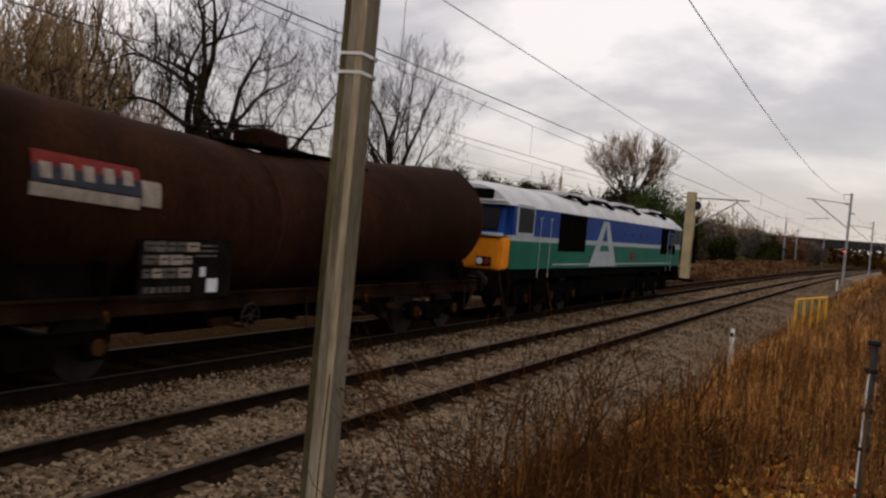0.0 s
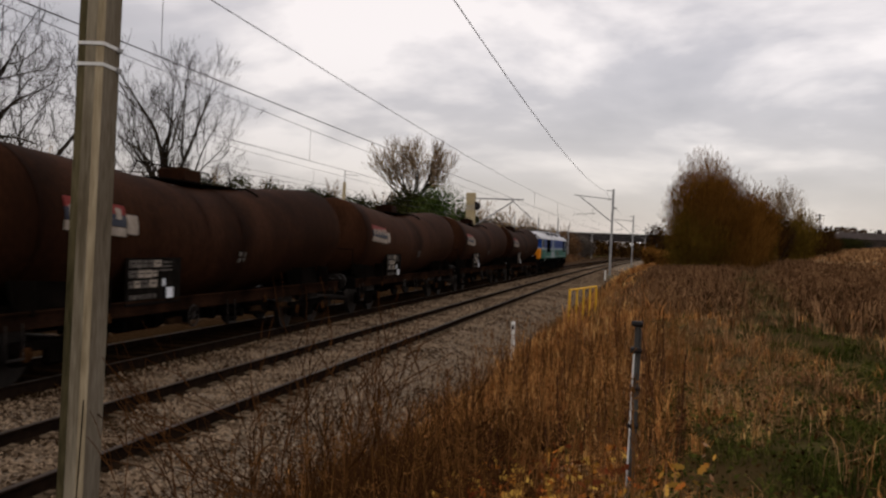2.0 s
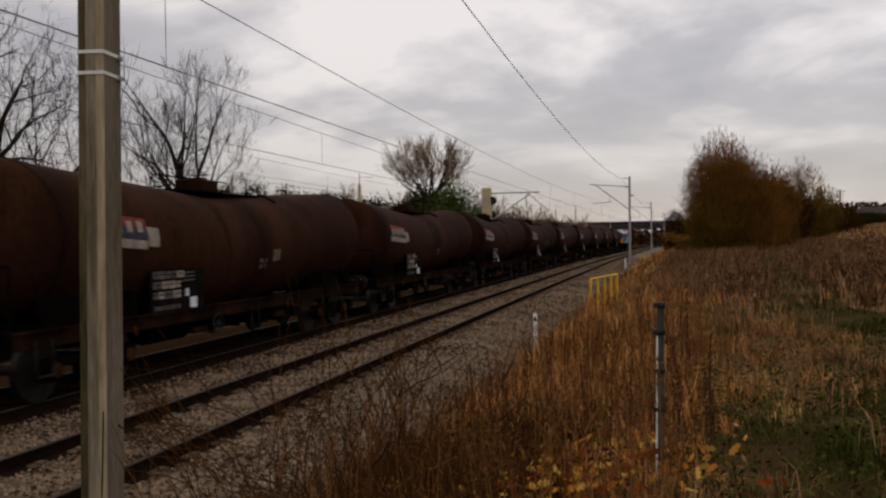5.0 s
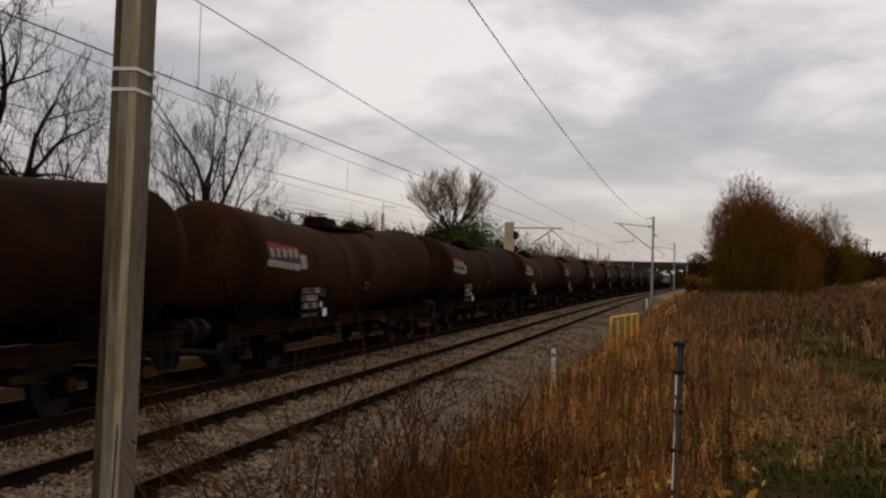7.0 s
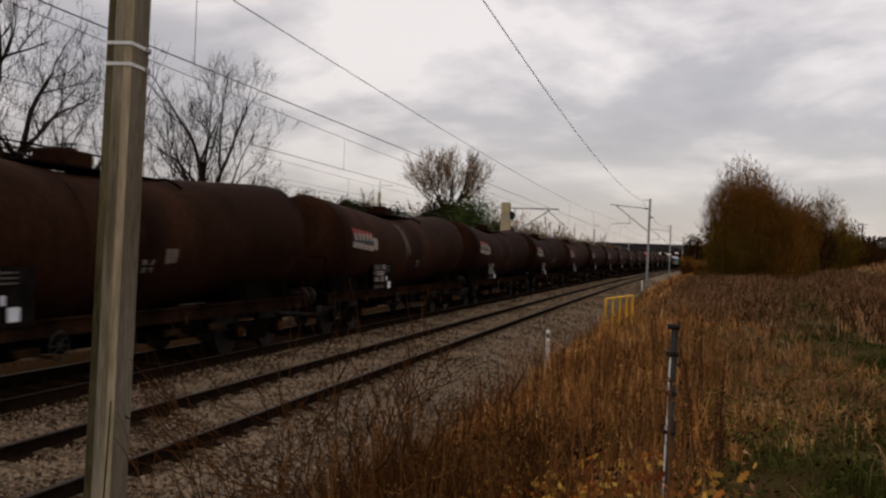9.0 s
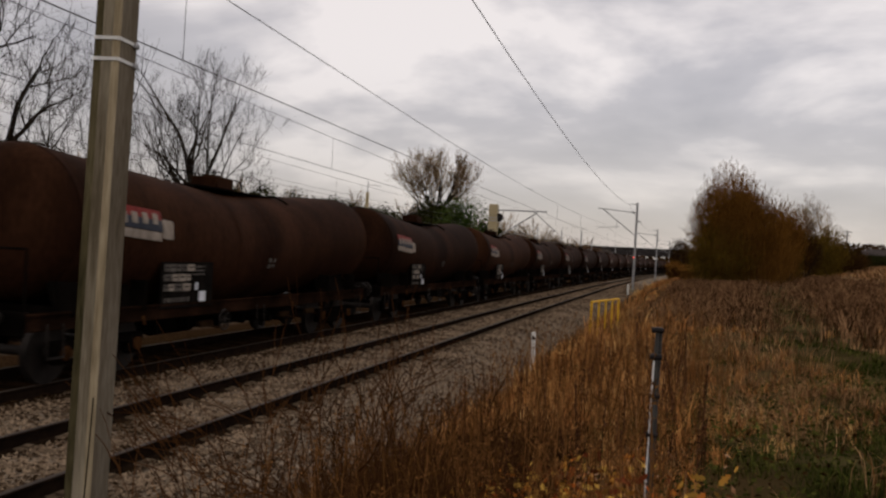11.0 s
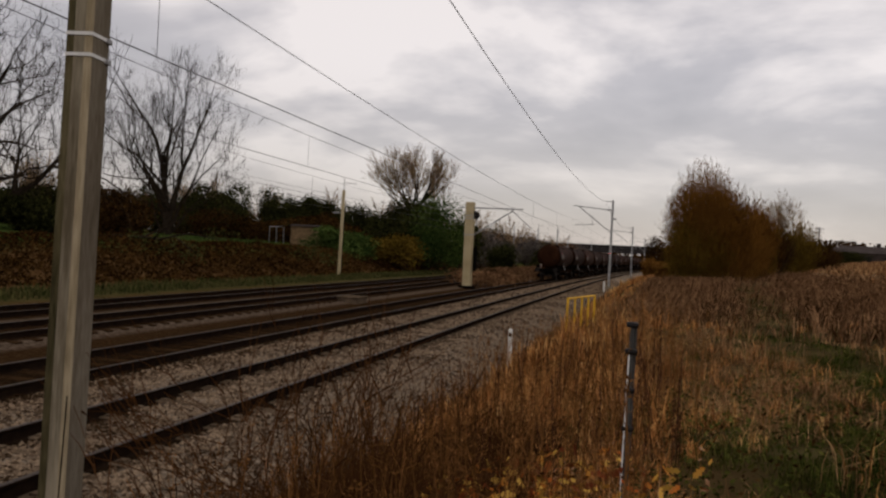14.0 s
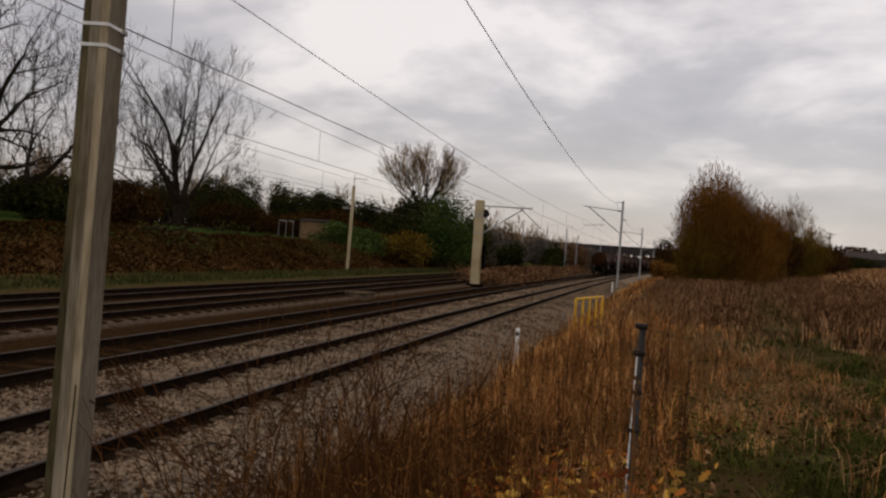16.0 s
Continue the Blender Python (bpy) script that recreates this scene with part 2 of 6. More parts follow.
    "signal": glow("red_signal_lens", (1.0, 0.05, 0.02), 9.0),
    "lamp": glow("headlamp_lens", (1.0, 0.8, 0.5), 0.0),
    "post": surf("dull_post_steel", [(0.022, 0.021, 0.02), (0.085, 0.082, 0.076)], 4, 40, 0.7, 0.1),
    "insul": surf("brown_insulator", [(0.008, 0.007, 0.007), (0.02, 0.017, 0.016)], 5, 40, 0.6, 0.0),
}


# mast tones: weathering plus light and shade painted into each face's colour
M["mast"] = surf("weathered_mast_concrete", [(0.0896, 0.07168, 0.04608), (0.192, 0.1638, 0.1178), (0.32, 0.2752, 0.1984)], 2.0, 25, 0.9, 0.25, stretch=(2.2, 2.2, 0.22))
M["mast_shade_side"] = surf("olive_shaded_concrete", [(0.02816, 0.02432, 0.01152), (0.0768, 0.064, 0.03328), (0.1408, 0.1178, 0.0704)], 2.0, 25, 0.9, 0.25, stretch=(2.2, 2.2, 0.3))
M["mast_lit_edge"] = surf("tan_lit_concrete", [(0.128, 0.09856, 0.0576), (0.2816, 0.2278, 0.1472), (0.4352, 0.3648, 0.2496)], 2.4, 25, 0.9, 0.25, stretch=(2.2, 2.2, 0.25))
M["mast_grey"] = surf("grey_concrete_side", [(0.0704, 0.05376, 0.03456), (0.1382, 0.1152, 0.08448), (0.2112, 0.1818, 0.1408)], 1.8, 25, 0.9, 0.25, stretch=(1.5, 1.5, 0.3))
M["rust"].node_tree.nodes["Principled BSDF"].inputs["Specular IOR Level"].default_value = 0.015
M["rust"].node_tree.nodes["Principled BSDF"].inputs["Roughness"].default_value = 0.7


# ---- mesh helpers ----
def box(bm, c, s, bev=0.0, rot=None):
    r = bmesh.ops.create_cube(bm, size=1.0)
    m = Matrix.Translation(c) @ (rot or Matrix()) @ Matrix.Diagonal((*s, 1))
    bmesh.ops.transform(bm, matrix=m, verts=r["verts"])
    if bev:
        es = {e for v in r["verts"] for e in v.link_edges}
        bmesh.ops.bevel(bm, geom=list(es), offset=bev, segments=1, affect="EDGES", profile=0.5)


def rod(bm, a, b, r0, r1=None, seg=8):
    a, b = Vector(a), Vector(b)
    d = b - a
    m = Matrix.Translation((a + b) / 2) @ d.to_track_quat("Z", "Y").to_matrix().to_4x4()
    bmesh.ops.create_cone(bm, cap_ends=True, segments=seg, radius1=r0, radius2=r0 if r1 is None else r1, depth=d.length, matrix=m)


def smooth(me, angle=40):
    for p in me.polygons:
        p.use_smooth = True
    me.set_sharp_from_angle(angle=radians(angle))


def mesh_of(name, bm, material, shade=True):
    me = bpy.data.meshes.new(name)
    bm.to_mesh(me)
    bm.free()
    me.materials.append(material)
    if shade:
        smooth(me)
    return me


def part(name, bm, material, parent, label="", shade=True):
    ob = new(name, mesh_of(name, bm, material, shade))
    ob.parent = parent
    if label:
        ob["label"] = label
    return ob


def raw(name, verts, faces, material, parent=None):
    me = bpy.data.meshes.new(name)
    me.from_pydata(verts, [], faces)
    me.materials.append(material)
    ob = new(name, me)
    ob.parent = parent
    return ob


def quads(name, v, per, material, parent=None):
    """Many small faces of per corners each, from one array of corners."""
    v = np.asarray(v, dtype=np.float32).reshape(-1, 3)
    n = len(v) // per
    me = bpy.data.meshes.new(name)
    me.vertices.add(len(v))
    me.vertices.foreach_set("co", v.ravel())
    me.loops.add(len(v))
    me.loops.foreach_set("vertex_index", np.arange(len(v), dtype=np.int32))
    me.polygons.add(n)
    me.polygons.foreach_set("loop_start", np.arange(0, len(v), per, dtype=np.int32))
    me.update(calc_edges=True)
    me.materials.append(material)
    ob = new(name, me)
    ob.parent = parent
    return ob


def thing(name, m=None, label="", category="", group="", kind=""):
    ob = new(name)
    if m is not None:
        ob.matrix_basis = m
    return tagged(ob, label, category, group, kind)


# ---- the lie of the land ----
def bend(y):
    """How far the line has curved to the right, y metres ahead."""
    return max(y, 0.0) ** 2 / 7500.0 if y < 500 else 33.3 + (y - 500) * 0.133


def bends(y):
    y = np.asarray(y, dtype=float)
    return np.where(y < 500, np.maximum(y, 0.0) ** 2 / 7500.0, 33.3 + (y - 500) * 0.133)


LAND_X = [-2000, -300, -70, -45, -34, -30, -26.5, -23.5, -21.5, -20.2, -19.2, -12.9, -12.2, -11.2, -10.8, -4.1, -3.1, -2.4, -1.2, 0.4, 2.5, 6, 14, 40, 120, 300, 2000]
LAND_Z = [9, 6, 3.2, 2.7, 2.2, 1.9, 1.0, 0.15, -0.05, -0.1, -0.17, -0.17, -0.32, -0.32, -0.17, -0.17, -0.45, -0.35, 0.05, 0.45, 0.62, 0.75, 1.1, 3.1, 7.5, 9.0, 10.0]


def land(x, y):
    x, y = np.asarray(x, dtype=float), np.asarray(y, dtype=float)
    z = np.interp(x - bends(y) * np.clip((x + 20) / 9, 0, 1), LAND_X, LAND_Z)
    z = z + np.clip((x - 2) / 20, 0, 1) * np.clip(y, 0, 300) * 0.006
    rough = np.clip((x - bends(y) + 2.6) / 2, 0, 1) + np.clip((-21 - x) / 4, 0, 1)
    return z + rough * (0.10 * np.sin(x * 1.3 + np.sin(y * 0.7)) * np.sin(y * 0.9 + 1.0) + 0.05 * np.sin(3.1 * x + 2.3 * y))


def ground_material():
    mt = surf("ground_soil", [(0.025, 0.013, 0.0055), (0.055, 0.029, 0.012), (0.10, 0.056, 0.023)], 0.8, 6, 0.95, 0.4, depth=0.05)
    n, l = mt.node_tree.nodes, mt.node_tree.links
    p = n["Principled BSDF"]
    soil = p.inputs["Base Color"].links[0].from_socket

    def m(op, a, b=None, c=None):
        k = n.new("ShaderNodeMath")
        k.operation = op
        for i, v in enumerate((a, b, c)):
            if isinstance(v, (int, float)):
                k.inputs[i].default_value = v
            elif v is not None:
                l.new(v, k.inputs[i])
        return k.outputs[0]
    tc = n.new("ShaderNodeTexCoord")
    sep = n.new("ShaderNodeSeparateXYZ")
    l.new(tc.outputs["Object"], sep.inputs[0])
    y = m("MAXIMUM", sep.outputs[1], 0.0)
    u = m("SUBTRACT", sep.outputs[0], m("DIVIDE", m("MULTIPLY", y, y), 7500.0))
    wob = n.new("ShaderNodeTexNoise")
    wob.inputs["Scale"].default_value, wob.inputs["Detail"].default_value = 0.8, 4
    l.new(tc.outputs["Object"], wob.inputs["Vector"])
    uw = m("ADD", u, m("MULTIPLY_ADD", wob.outputs[0], 1.2, -0.6))

    def zone(base, color_socket, lo, hi, soft, src=None):
        s = src or uw
        a = n.new("ShaderNodeMapRange")
        a.inputs[1].default_value, a.inputs[2].default_value = lo - soft, lo + soft
        l.new(s, a.inputs[0])
        b = n.new("ShaderNodeMapRange")
        b.inputs[1].default_value, b.inputs[2].default_value = hi + soft, hi - soft
        l.new(s, b.inputs[0])
        mx = n.new("ShaderNodeMix")
        mx.data_type = "RGBA"
        l.new(m("MULTIPLY", a.outputs[0], b.outputs[0]), mx.inputs["Factor"])
        l.new(base, mx.inputs[6])
        l.new(color_socket, mx.inputs[7])
        return mx.outputs[2]

    def tone(scale, *cols):
        t = n.new("ShaderNodeTexNoise")
        t.inputs["Scale"].default_value, t.inputs["Detail"].default_value, t.inputs["Roughness"].default_value = scale, 5, 0.7
        l.new(tc.outputs["Object"], t.inputs["Vector"])
        r = n.new("ShaderNodeValToRGB")
        r.color_ramp.elements[0].position, r.color_ramp.elements[1].position = 0.32, 0.68
        r.color_ramp.elements[0].color, r.color_ramp.elements[1].color = (*cols[0], 1), (*cols[-1], 1)
        for i, c in enumerate(cols[1:-1]):
            r.color_ramp.elements.new(0.32 + 0.36 * (i + 1) / (len(cols) - 1)).color = (*c, 1)
        l.new(t.outputs[0], r.inputs[0])
        return r.outputs[0]
    col = zone(soil, tone(13, (0.045, 0.032, 0.021), (0.138, 0.106, 0.076), (0.28, 0.225, 0.17)), -7.85, -2.9, 0.25)
    col = zone(col, tone(13, (0.009, 0.0045, 0.002), (0.023, 0.012, 0.0055), (0.052, 0.031, 0.016)), -19.6, -8.2, 0.3)
    shoulder = tone(9, (0.022, 0.014, 0.009), (0.058, 0.041, 0.028), (0.12, 0.09, 0.066))
    for lo, hi in ((-13.05, -12.5), (-16.3, -15.2)):
        col = zone(col, shoulder, lo, hi, 0.12, u)
    col = zone(col, tone(1.5, (0.03, 0.025, 0.009), (0.058, 0.048, 0.018)), -22.8, -19.8, 0.4)
    col = zone(col, tone(0.4, (0.13, 0.08, 0.04), (0.22, 0.14, 0.075)), 15.0, 300.0, 3.0)
    col = zone(col, tone(0.3, (0.02, 0.034, 0.008), (0.045, 0.066, 0.016)), -62.0, -29.0, 1.5)
    col = zone(col, tone(0.9, (0.022, 0.018, 0.006), (0.04, 0.028, 0.012), (0.055, 0.046, 0.018)), 0.7, 13.0, 0.8)
    # darker bed along the track the train runs on
    dark_bed = tone(11, (0.004, 0.0022, 0.001), (0.011, 0.006, 0.003), (0.03, 0.018, 0.0095))
    col = zone(col, dark_bed, -10.6, -8.15, 0.2)
    # rust along each rail, darkened further to paint in the rail's shadow
    rust = tone(9, (0.006, 0.0035, 0.002), (0.022, 0.013, 0.0075))
    for c in (-6.6, -5.1, -10.05, -8.55):
        col = zone(col, rust, c - 0.27, c + 0.27, 0.08, u)
    l.new(col, p.inputs["Base Color"])
    return mt


def build_ground():
    xs = sorted(set(LAND_X) | set(np.round(np.arange(-34, 16, 0.6), 2)) | {20, 26, 32, 50, 60, 80, -38, -42, -50, -60, -90, -130, 200})
    ys = sorted(set(np.round(np.arange(-12, 60, 1.0), 1)) | set(range(60, 200, 4)) | set(range(200, 520, 20)) | {560, 640, 800, 1100, 1600, 2600, -20, -40, -80, -150, -220, -300, -500, -900, -1600})
    X, Y = np.meshgrid(xs, ys)
    Z = land(X, Y)
    v = np.stack([X, Y, Z], -1).reshape(-1, 3)
    w = len(xs)
    f = [(j * w + i, j * w + i + 1, (j + 1) * w + i + 1, (j + 1) * w + i) for j in range(len(ys) - 1) for i in range(w - 1)]
    g = raw("ground", [tuple(a) for a in v], f, ground_material())
    for p in g.data.polygons:
        p.use_smooth = True
    tagged(g, "rough trackside ground with ballast, soil and winter grass", "ground", kind="structure")


build_ground()


# ---- railway ----
TRACKS = {"near": -5.85, "train": -9.3, "third": -14.0, "far": -17.5}
RNG = np.random.default_rng(7)


def line_x(track, y):
    k = 1.0 if track in ("near", "train") else max(0.0, 1 - y / 90) * 0.4
    return TRACKS[track] + bend(y) * k


def sweep(profile, path):
    """A closed profile (offset, height) drawn along path points (x, y, z)."""
    v, f, n = [], [], len(profile)
    for i, (x, y, z) in enumerate(path):
        a, b = path[max(i - 1, 0)], path[min(i + 1, len(path) - 1)]
        dx, dy = b[0] - a[0], b[1] - a[1]
        h = math.hypot(dx, dy)
        for o, q in profile:
            v.append((x + o * dy / h, y - o * dx / h, z + q))
        if i:
            f += [((i - 1) * n + k, (i - 1) * n + (k + 1) % n, i * n + (k + 1) % n, i * n + k) for k in range(n)]
    f += [tuple(range(n)), tuple(range((len(path) - 1) * n, len(path) * n))[::-1]]
    return v, f


RAIL = [(-0.08, -0.2), (0.08, -0.2), (0.08, -0.18), (0.014, -0.15), (0.014, -0.045), (0.036, -0.03), (0.036, -0.003),
        (-0.036, -0.003), (-0.036, -0.03), (-0.014, -0.045), (-0.014, -0.15), (-0.08, -0.18)]
HEAD = [(-0.034, -0.0025), (0.034, -0.0025), (0.024, 0.002), (-0.024, 0.002)]


def build_track(key, words):
    t = thing("track_" + key, label=words, category="railway track", kind="structure")
    ys = list(range(-300, 0, 30)) + list(range(0, 120, 4)) + list(range(120, 520, 12))
    for s in (-0.7525, 0.7525):
        path = [(line_x(key, y) + s, y, 0.0) for y in ys]
        r = raw("rail", *sweep(RAIL, path), M["rail_side"], t)
        raw("rail_head", *sweep(HEAD, path), M["rail_head"], r)
    bm = bmesh.new()
    box(bm, (0, 0, -0.17), (2.5, 0.26, 0.10), 0.015)
    for s in (-0.7525, 0.7525):
        for q in (-0.13, 0.13):
            box(bm, (s + q, 0, -0.112), (0.09, 0.10, 0.04))
    me = mesh_of("sleeper", bm, M["sleeper"] if key == "near" else M["sleeper_brown"])
    for i in range(215 if key in ("near", "train") else 90):
        y = 1.0 + i * 0.68
        ob = new("sleeper", me)
        ob.parent = t
        ob.matrix_basis = pose(line_x(key, y), y, -0.035)


def tube(bm, pts, r, seg=6):
    for a, b in zip(pts, pts[1:]):
        rod(bm, a, b, r, seg=seg)


def wire_curve(name, lines, r, label, cat):
    """Wires as thin round curves; lines is a list of point lists."""
    cu = bpy.data.curves.new(name, "CURVE")
    cu.dimensions, cu.bevel_depth, cu.bevel_resolution = "3D", r, 1
    for pts in lines:
        sp = cu.splines.new("POLY")
        sp.points.add(len(pts) - 1)
        for p, q in zip(sp.points, pts):
            p.co = (*q, 1)
    cu.materials.append(M["wire"])
    return tagged(new(name, cu), label, cat, kind="structure")


SPANS = [-71.0, 4.5, 80.0, 140.0, 200.0, 262.0, 330.0]


def build_wires():
    for key, off in (("near", 0.0), ("train", 0.0), ("third", 0.0), ("far", 0.0)):
        con, cat, drops = [], [], []
        zc = 4.55
        for a, b in zip(SPANS, SPANS[1:]):
            for i in range(12):
                k = i / 12
                y = a + (b - a) * k
                x = line_x(key, y)
                con.append((x + off, y, zc))
                top = zc + 1.22 - 0.42 * 4 * k * (1 - k)
                cat.append((x + off, y, top))
                if i % 2 == 1 and -20 < y < 170:
                    drops.append([(x + off, y, zc), (x + off, y, top)])
        if key == "near":
            drops = [d for d in drops if d[0][1] > 40]
            drops.append([(line_x(key, 9.5), 9.5, zc), (line_x(key, 9.5), 9.5, zc + 1.1)])
        wire_curve("contact_wire", [con], 0.008, "thin dark overhead contact wire above the track", "overhead wire")
        wire_curve("catenary_wire", [cat], 0.007, "thin dark catenary wire slung between the masts", "overhead wire")
        wire_curve("dropper_wires", drops, 0.005, "short vertical dropper wires hanging between overhead wires", "overhead wire")
    feed = []
    for a, b in zip(SPANS, SPANS[1:]):
        for i in range(14):
            k = i / 14
            y = a + (b - a) * k
            feed.append((-3.56 + bend(y), y, 7.55 - 0.75 * 4 * k * (1 - k)))
    wire_curve("feeder_wire", [feed], 0.012, "dark feeder wire slung along the mast tops", "overhead wire")


def near_mast():
    t = thing("overhead_line_mast", pose(-3.345, 4.5, -0.5, 0, 0.7, 6), "tall weathered grey concrete mast with two pale bands", "mast")
    bm = bmesh.new()
    prof = [(-0.091, -0.107), (-0.079, -0.119), (-0.032, -0.119), (0.042, -0.119), (0.079, -0.119), (0.091, -0.107), (0.091, 0.107), (0.079, 0.119), (-0.079, 0.119), (-0.091, 0.107)]
    # shaded left, plain middle, lit edge and grey side, painted by face
    face_tone = (1, 1, 0, 2, 2, 3, 3, 0, 1, 1)
    sides = len(prof)
    rings = []
    for z, s in ((-0.4, 1.02), (0.0, 1.02), (2.0, 1.0), (4.2, 0.985), (6.5, 0.96), (8.3, 0.94)):
        rings.append([bm.verts.new((x * s, y * s, z)) for x, y in prof])
    for a, b in zip(rings, rings[1:]):
        for i in range(sides):
            bm.faces.new((a[i], a[(i + 1) % sides], b[(i + 1) % sides], b[i])).material_index = face_tone[i]
    bm.faces.new(rings[0][::-1])
    bm.faces.new(rings[-1])
    shaft = part("shaft", bm, M["mast"], t, shade=False)
    for key in ("mast_shade_side", "mast_lit_edge", "mast_grey"):
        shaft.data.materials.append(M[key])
    for z in (3.875, 4.01):
        bm = bmesh.new()
        s = 0.99
        rr = []
        for dz, o in ((0, 1.045), (0.022, 1.045), (0.022, 1.0), (0, 1.0)):
            rr.append([bm.verts.new((x * s * o, y * s * o, z + dz)) for x, y in prof])
        for a, b in zip(rr, rr[1:] + rr[:1]):
            for i in range(sides):
                bm.faces.new((a[i], a[(i + 1) % sides], b[(i + 1) % sides], b[i]))
        bmesh.ops.recalc_face_normals(bm, faces=bm.faces)
        band = part("band", bm, M["band"], t, "pale steel strap")
        bm = bmesh.new()
        box(bm, (0.096, 0.085, z + 0.005), (0.03, 0.05, 0.035), 0.004)
        part("buckle", bm, M["galv"], band)
    # dark crack in the concrete, built as a thin black tube
    bm = bmesh.new()
    tube(bm, [(0.052, -0.1225, -0.2), (0.05, -0.1225, 0.45), (0.056, -0.122, 0.75), (0.054, -0.122, 1.0), (0.066, -0.1215, 1.35), (0.074, -0.121, 1.7)], 0.0045)
    part("crack_line", bm, M["black"], t, "thin dark crack in the concrete")
    bm = bmesh.new()
    box(bm, (-0.9, 0, 6.7), (1.8, 0.09, 0.09), 0.01)
    part("bracket_arm", bm, M["galv"], t)


def portal_mast(name, m, height, material, words, arm=-3.0, small=1.0, group="overhead line masts"):
    """A mast with a raking cantilever over the track: arm is its reach in x."""
    t = thing(name, m, words, "mast", group)
    bm = bmesh.new()
    box(bm, (0, 0, height / 2 - 0.2), (0.2 * small, 0.24 * small, height + 0.4), 0.012)
    part("shaft", bm, material, t)
    bm = bmesh.new()
    box(bm, (0, 0, -0.02), (0.6 * small, 0.6 * small, 0.3), 0.03)
    part("footing", bm, M["concrete"], t)
    s = 1 if arm > 0 else -1
    bm = bmesh.new()
    rod(bm, (0, 0, height - 0.95), (arm, 0, height - 0.65), 0.04, seg=6)
    part("top_tube", bm, M["galv"], t)
    bm = bmesh.new()
    rod(bm, (0, 0, height - 3.1), (arm * 0.86, 0, height - 0.72), 0.045, seg=6)
    part("raking_tube", bm, M["galv"], t)
    bm = bmesh.new()
    rod(bm, (arm * 0.42, 0, height - 2.3), (arm * 0.95, 0, height - 2.45), 0.028, seg=6)
    rod(bm, (arm * 0.5, 0, height - 1.6), (arm * 0.5, 0, height - 2.5), 0.022, seg=6)
    part("registration_arm", bm, M["galv"], t)
    bm = bmesh.new()
    for q in range(5):
        rod(bm, (s * (0.18 + q * 0.06), 0, height - 0.94), (s * (0.21 + q * 0.06), 0, height - 0.94), 0.085, seg=10)
    part("insulator", bm, M["insul"], t)
    bm = bmesh.new()
    box(bm, (-0.3, 0, height - 0.15), (0.7, 0.06, 0.06), 0.008)
    part("feeder_bracket", bm, M["galv"], t)
    bm = bmesh.new()
    box(bm, (0.14, 0, height - 1.75), (0.5, 0.18, 0.12), 0.02)
    part("clamp", bm, M["galv"], t)
    return t


def plain_mast(m, height, words, material, cross=0.9):
    t = thing("overhead_line_mast", m, words, "mast", "overhead line masts")
    bm = bmesh.new()
    box(bm, (0, 0, height / 2 - 0.2), (0.2, 0.22, height + 0.4), 0.012)
    part("shaft", bm, material, t)
    bm = bmesh.new()
    box(bm, (0, 0, 0.0), (0.6, 0.6, 0.3), 0.03)
    part("footing", bm, M["frame"], t)
    bm = bmesh.new()
    box(bm, (-cross * 0.4, 0, height - 1.8), (cross, 0.08, 0.08), 0.01)
    part("bracket", bm, M["galv"], t)
    bm = bmesh.new()
    rod(bm, (0, 0, height), (0, 0, height + 0.9), 0.03, seg=6)
    rod(bm, (0.0, 0, height + 0.6), (1.1, 0, height + 0.55), 0.025, seg=6)
    part("top_bracket", bm, M["galv"], t)


def beige_mast():
    t = thing("anchor_mast", pose(-11.8, 62.2, -0.25), "thick cream concrete anchor mast with a hanging balance weight", "mast")
    bm = bmesh.new()
    box(bm, (0, 0, 3.1), (0.62, 0.62, 6.4), 0.03)
    part("shaft", bm, M["beige"], t)
    for z in (5.1, 5.3, 3.9):
        bm = bmesh.new()
        box(bm, (0, 0, z), (0.68, 0.68, 0.06), 0.01)
        part("clamp_band", bm, M["galv"], t)
    bm = bmesh.new()
    box(bm, (0, 0, 0.02), (1.1, 1.1, 0.3), 0.04)
    part("footing", bm, M["frame"], t)
    bm = bmesh.new()
    rod(bm, (0.52, -0.1, 1.2), (0.52, -0.1, 3.05), 0.03, seg=8)
    w = part("weight_rod", bm, M["black"], t, "dark rod with stacked balance weights")
    for q in range(9):
        bm = bmesh.new()
        rod(bm, (0.52, -0.1, 1.3 + q * 0.19), (0.52, -0.1, 1.46 + q * 0.19), 0.15, seg=12)
        part("balance_weight", bm, M["black"], w)
    bm = bmesh.new()
    rod(bm, (0.52, -0.1, 3.0), (0.52, -0.1, 5.3), 0.02, seg=6)
    part("weight_rope", bm, M["black"], w)
    bm = bmesh.new()
    rod(bm, (0.42, -0.14, 5.35), (0.42, 0.06, 5.35), 0.3, seg=16)
    part("pulley_wheel", bm, M["insul"], t)
    bm = bmesh.new()
    rod(bm, (-0.9, 0, 5.9), (3.9, 0, 5.9), 0.05, seg=6)
    part("top_tube", bm, M["galv"], t)
    bm = bmesh.new()
    rod(bm, (0.3, 0, 3.9), (3.2, 0, 5.8), 0.045, seg=6)
    part("raking_tube", bm, M["galv"], t)
    bm = bmesh.new()
    rod(bm, (3.0, 0, 5.85), (4.6, 0, 4.5), 0.03, seg=6)
    part("registration_arm", bm, M["galv"], t)


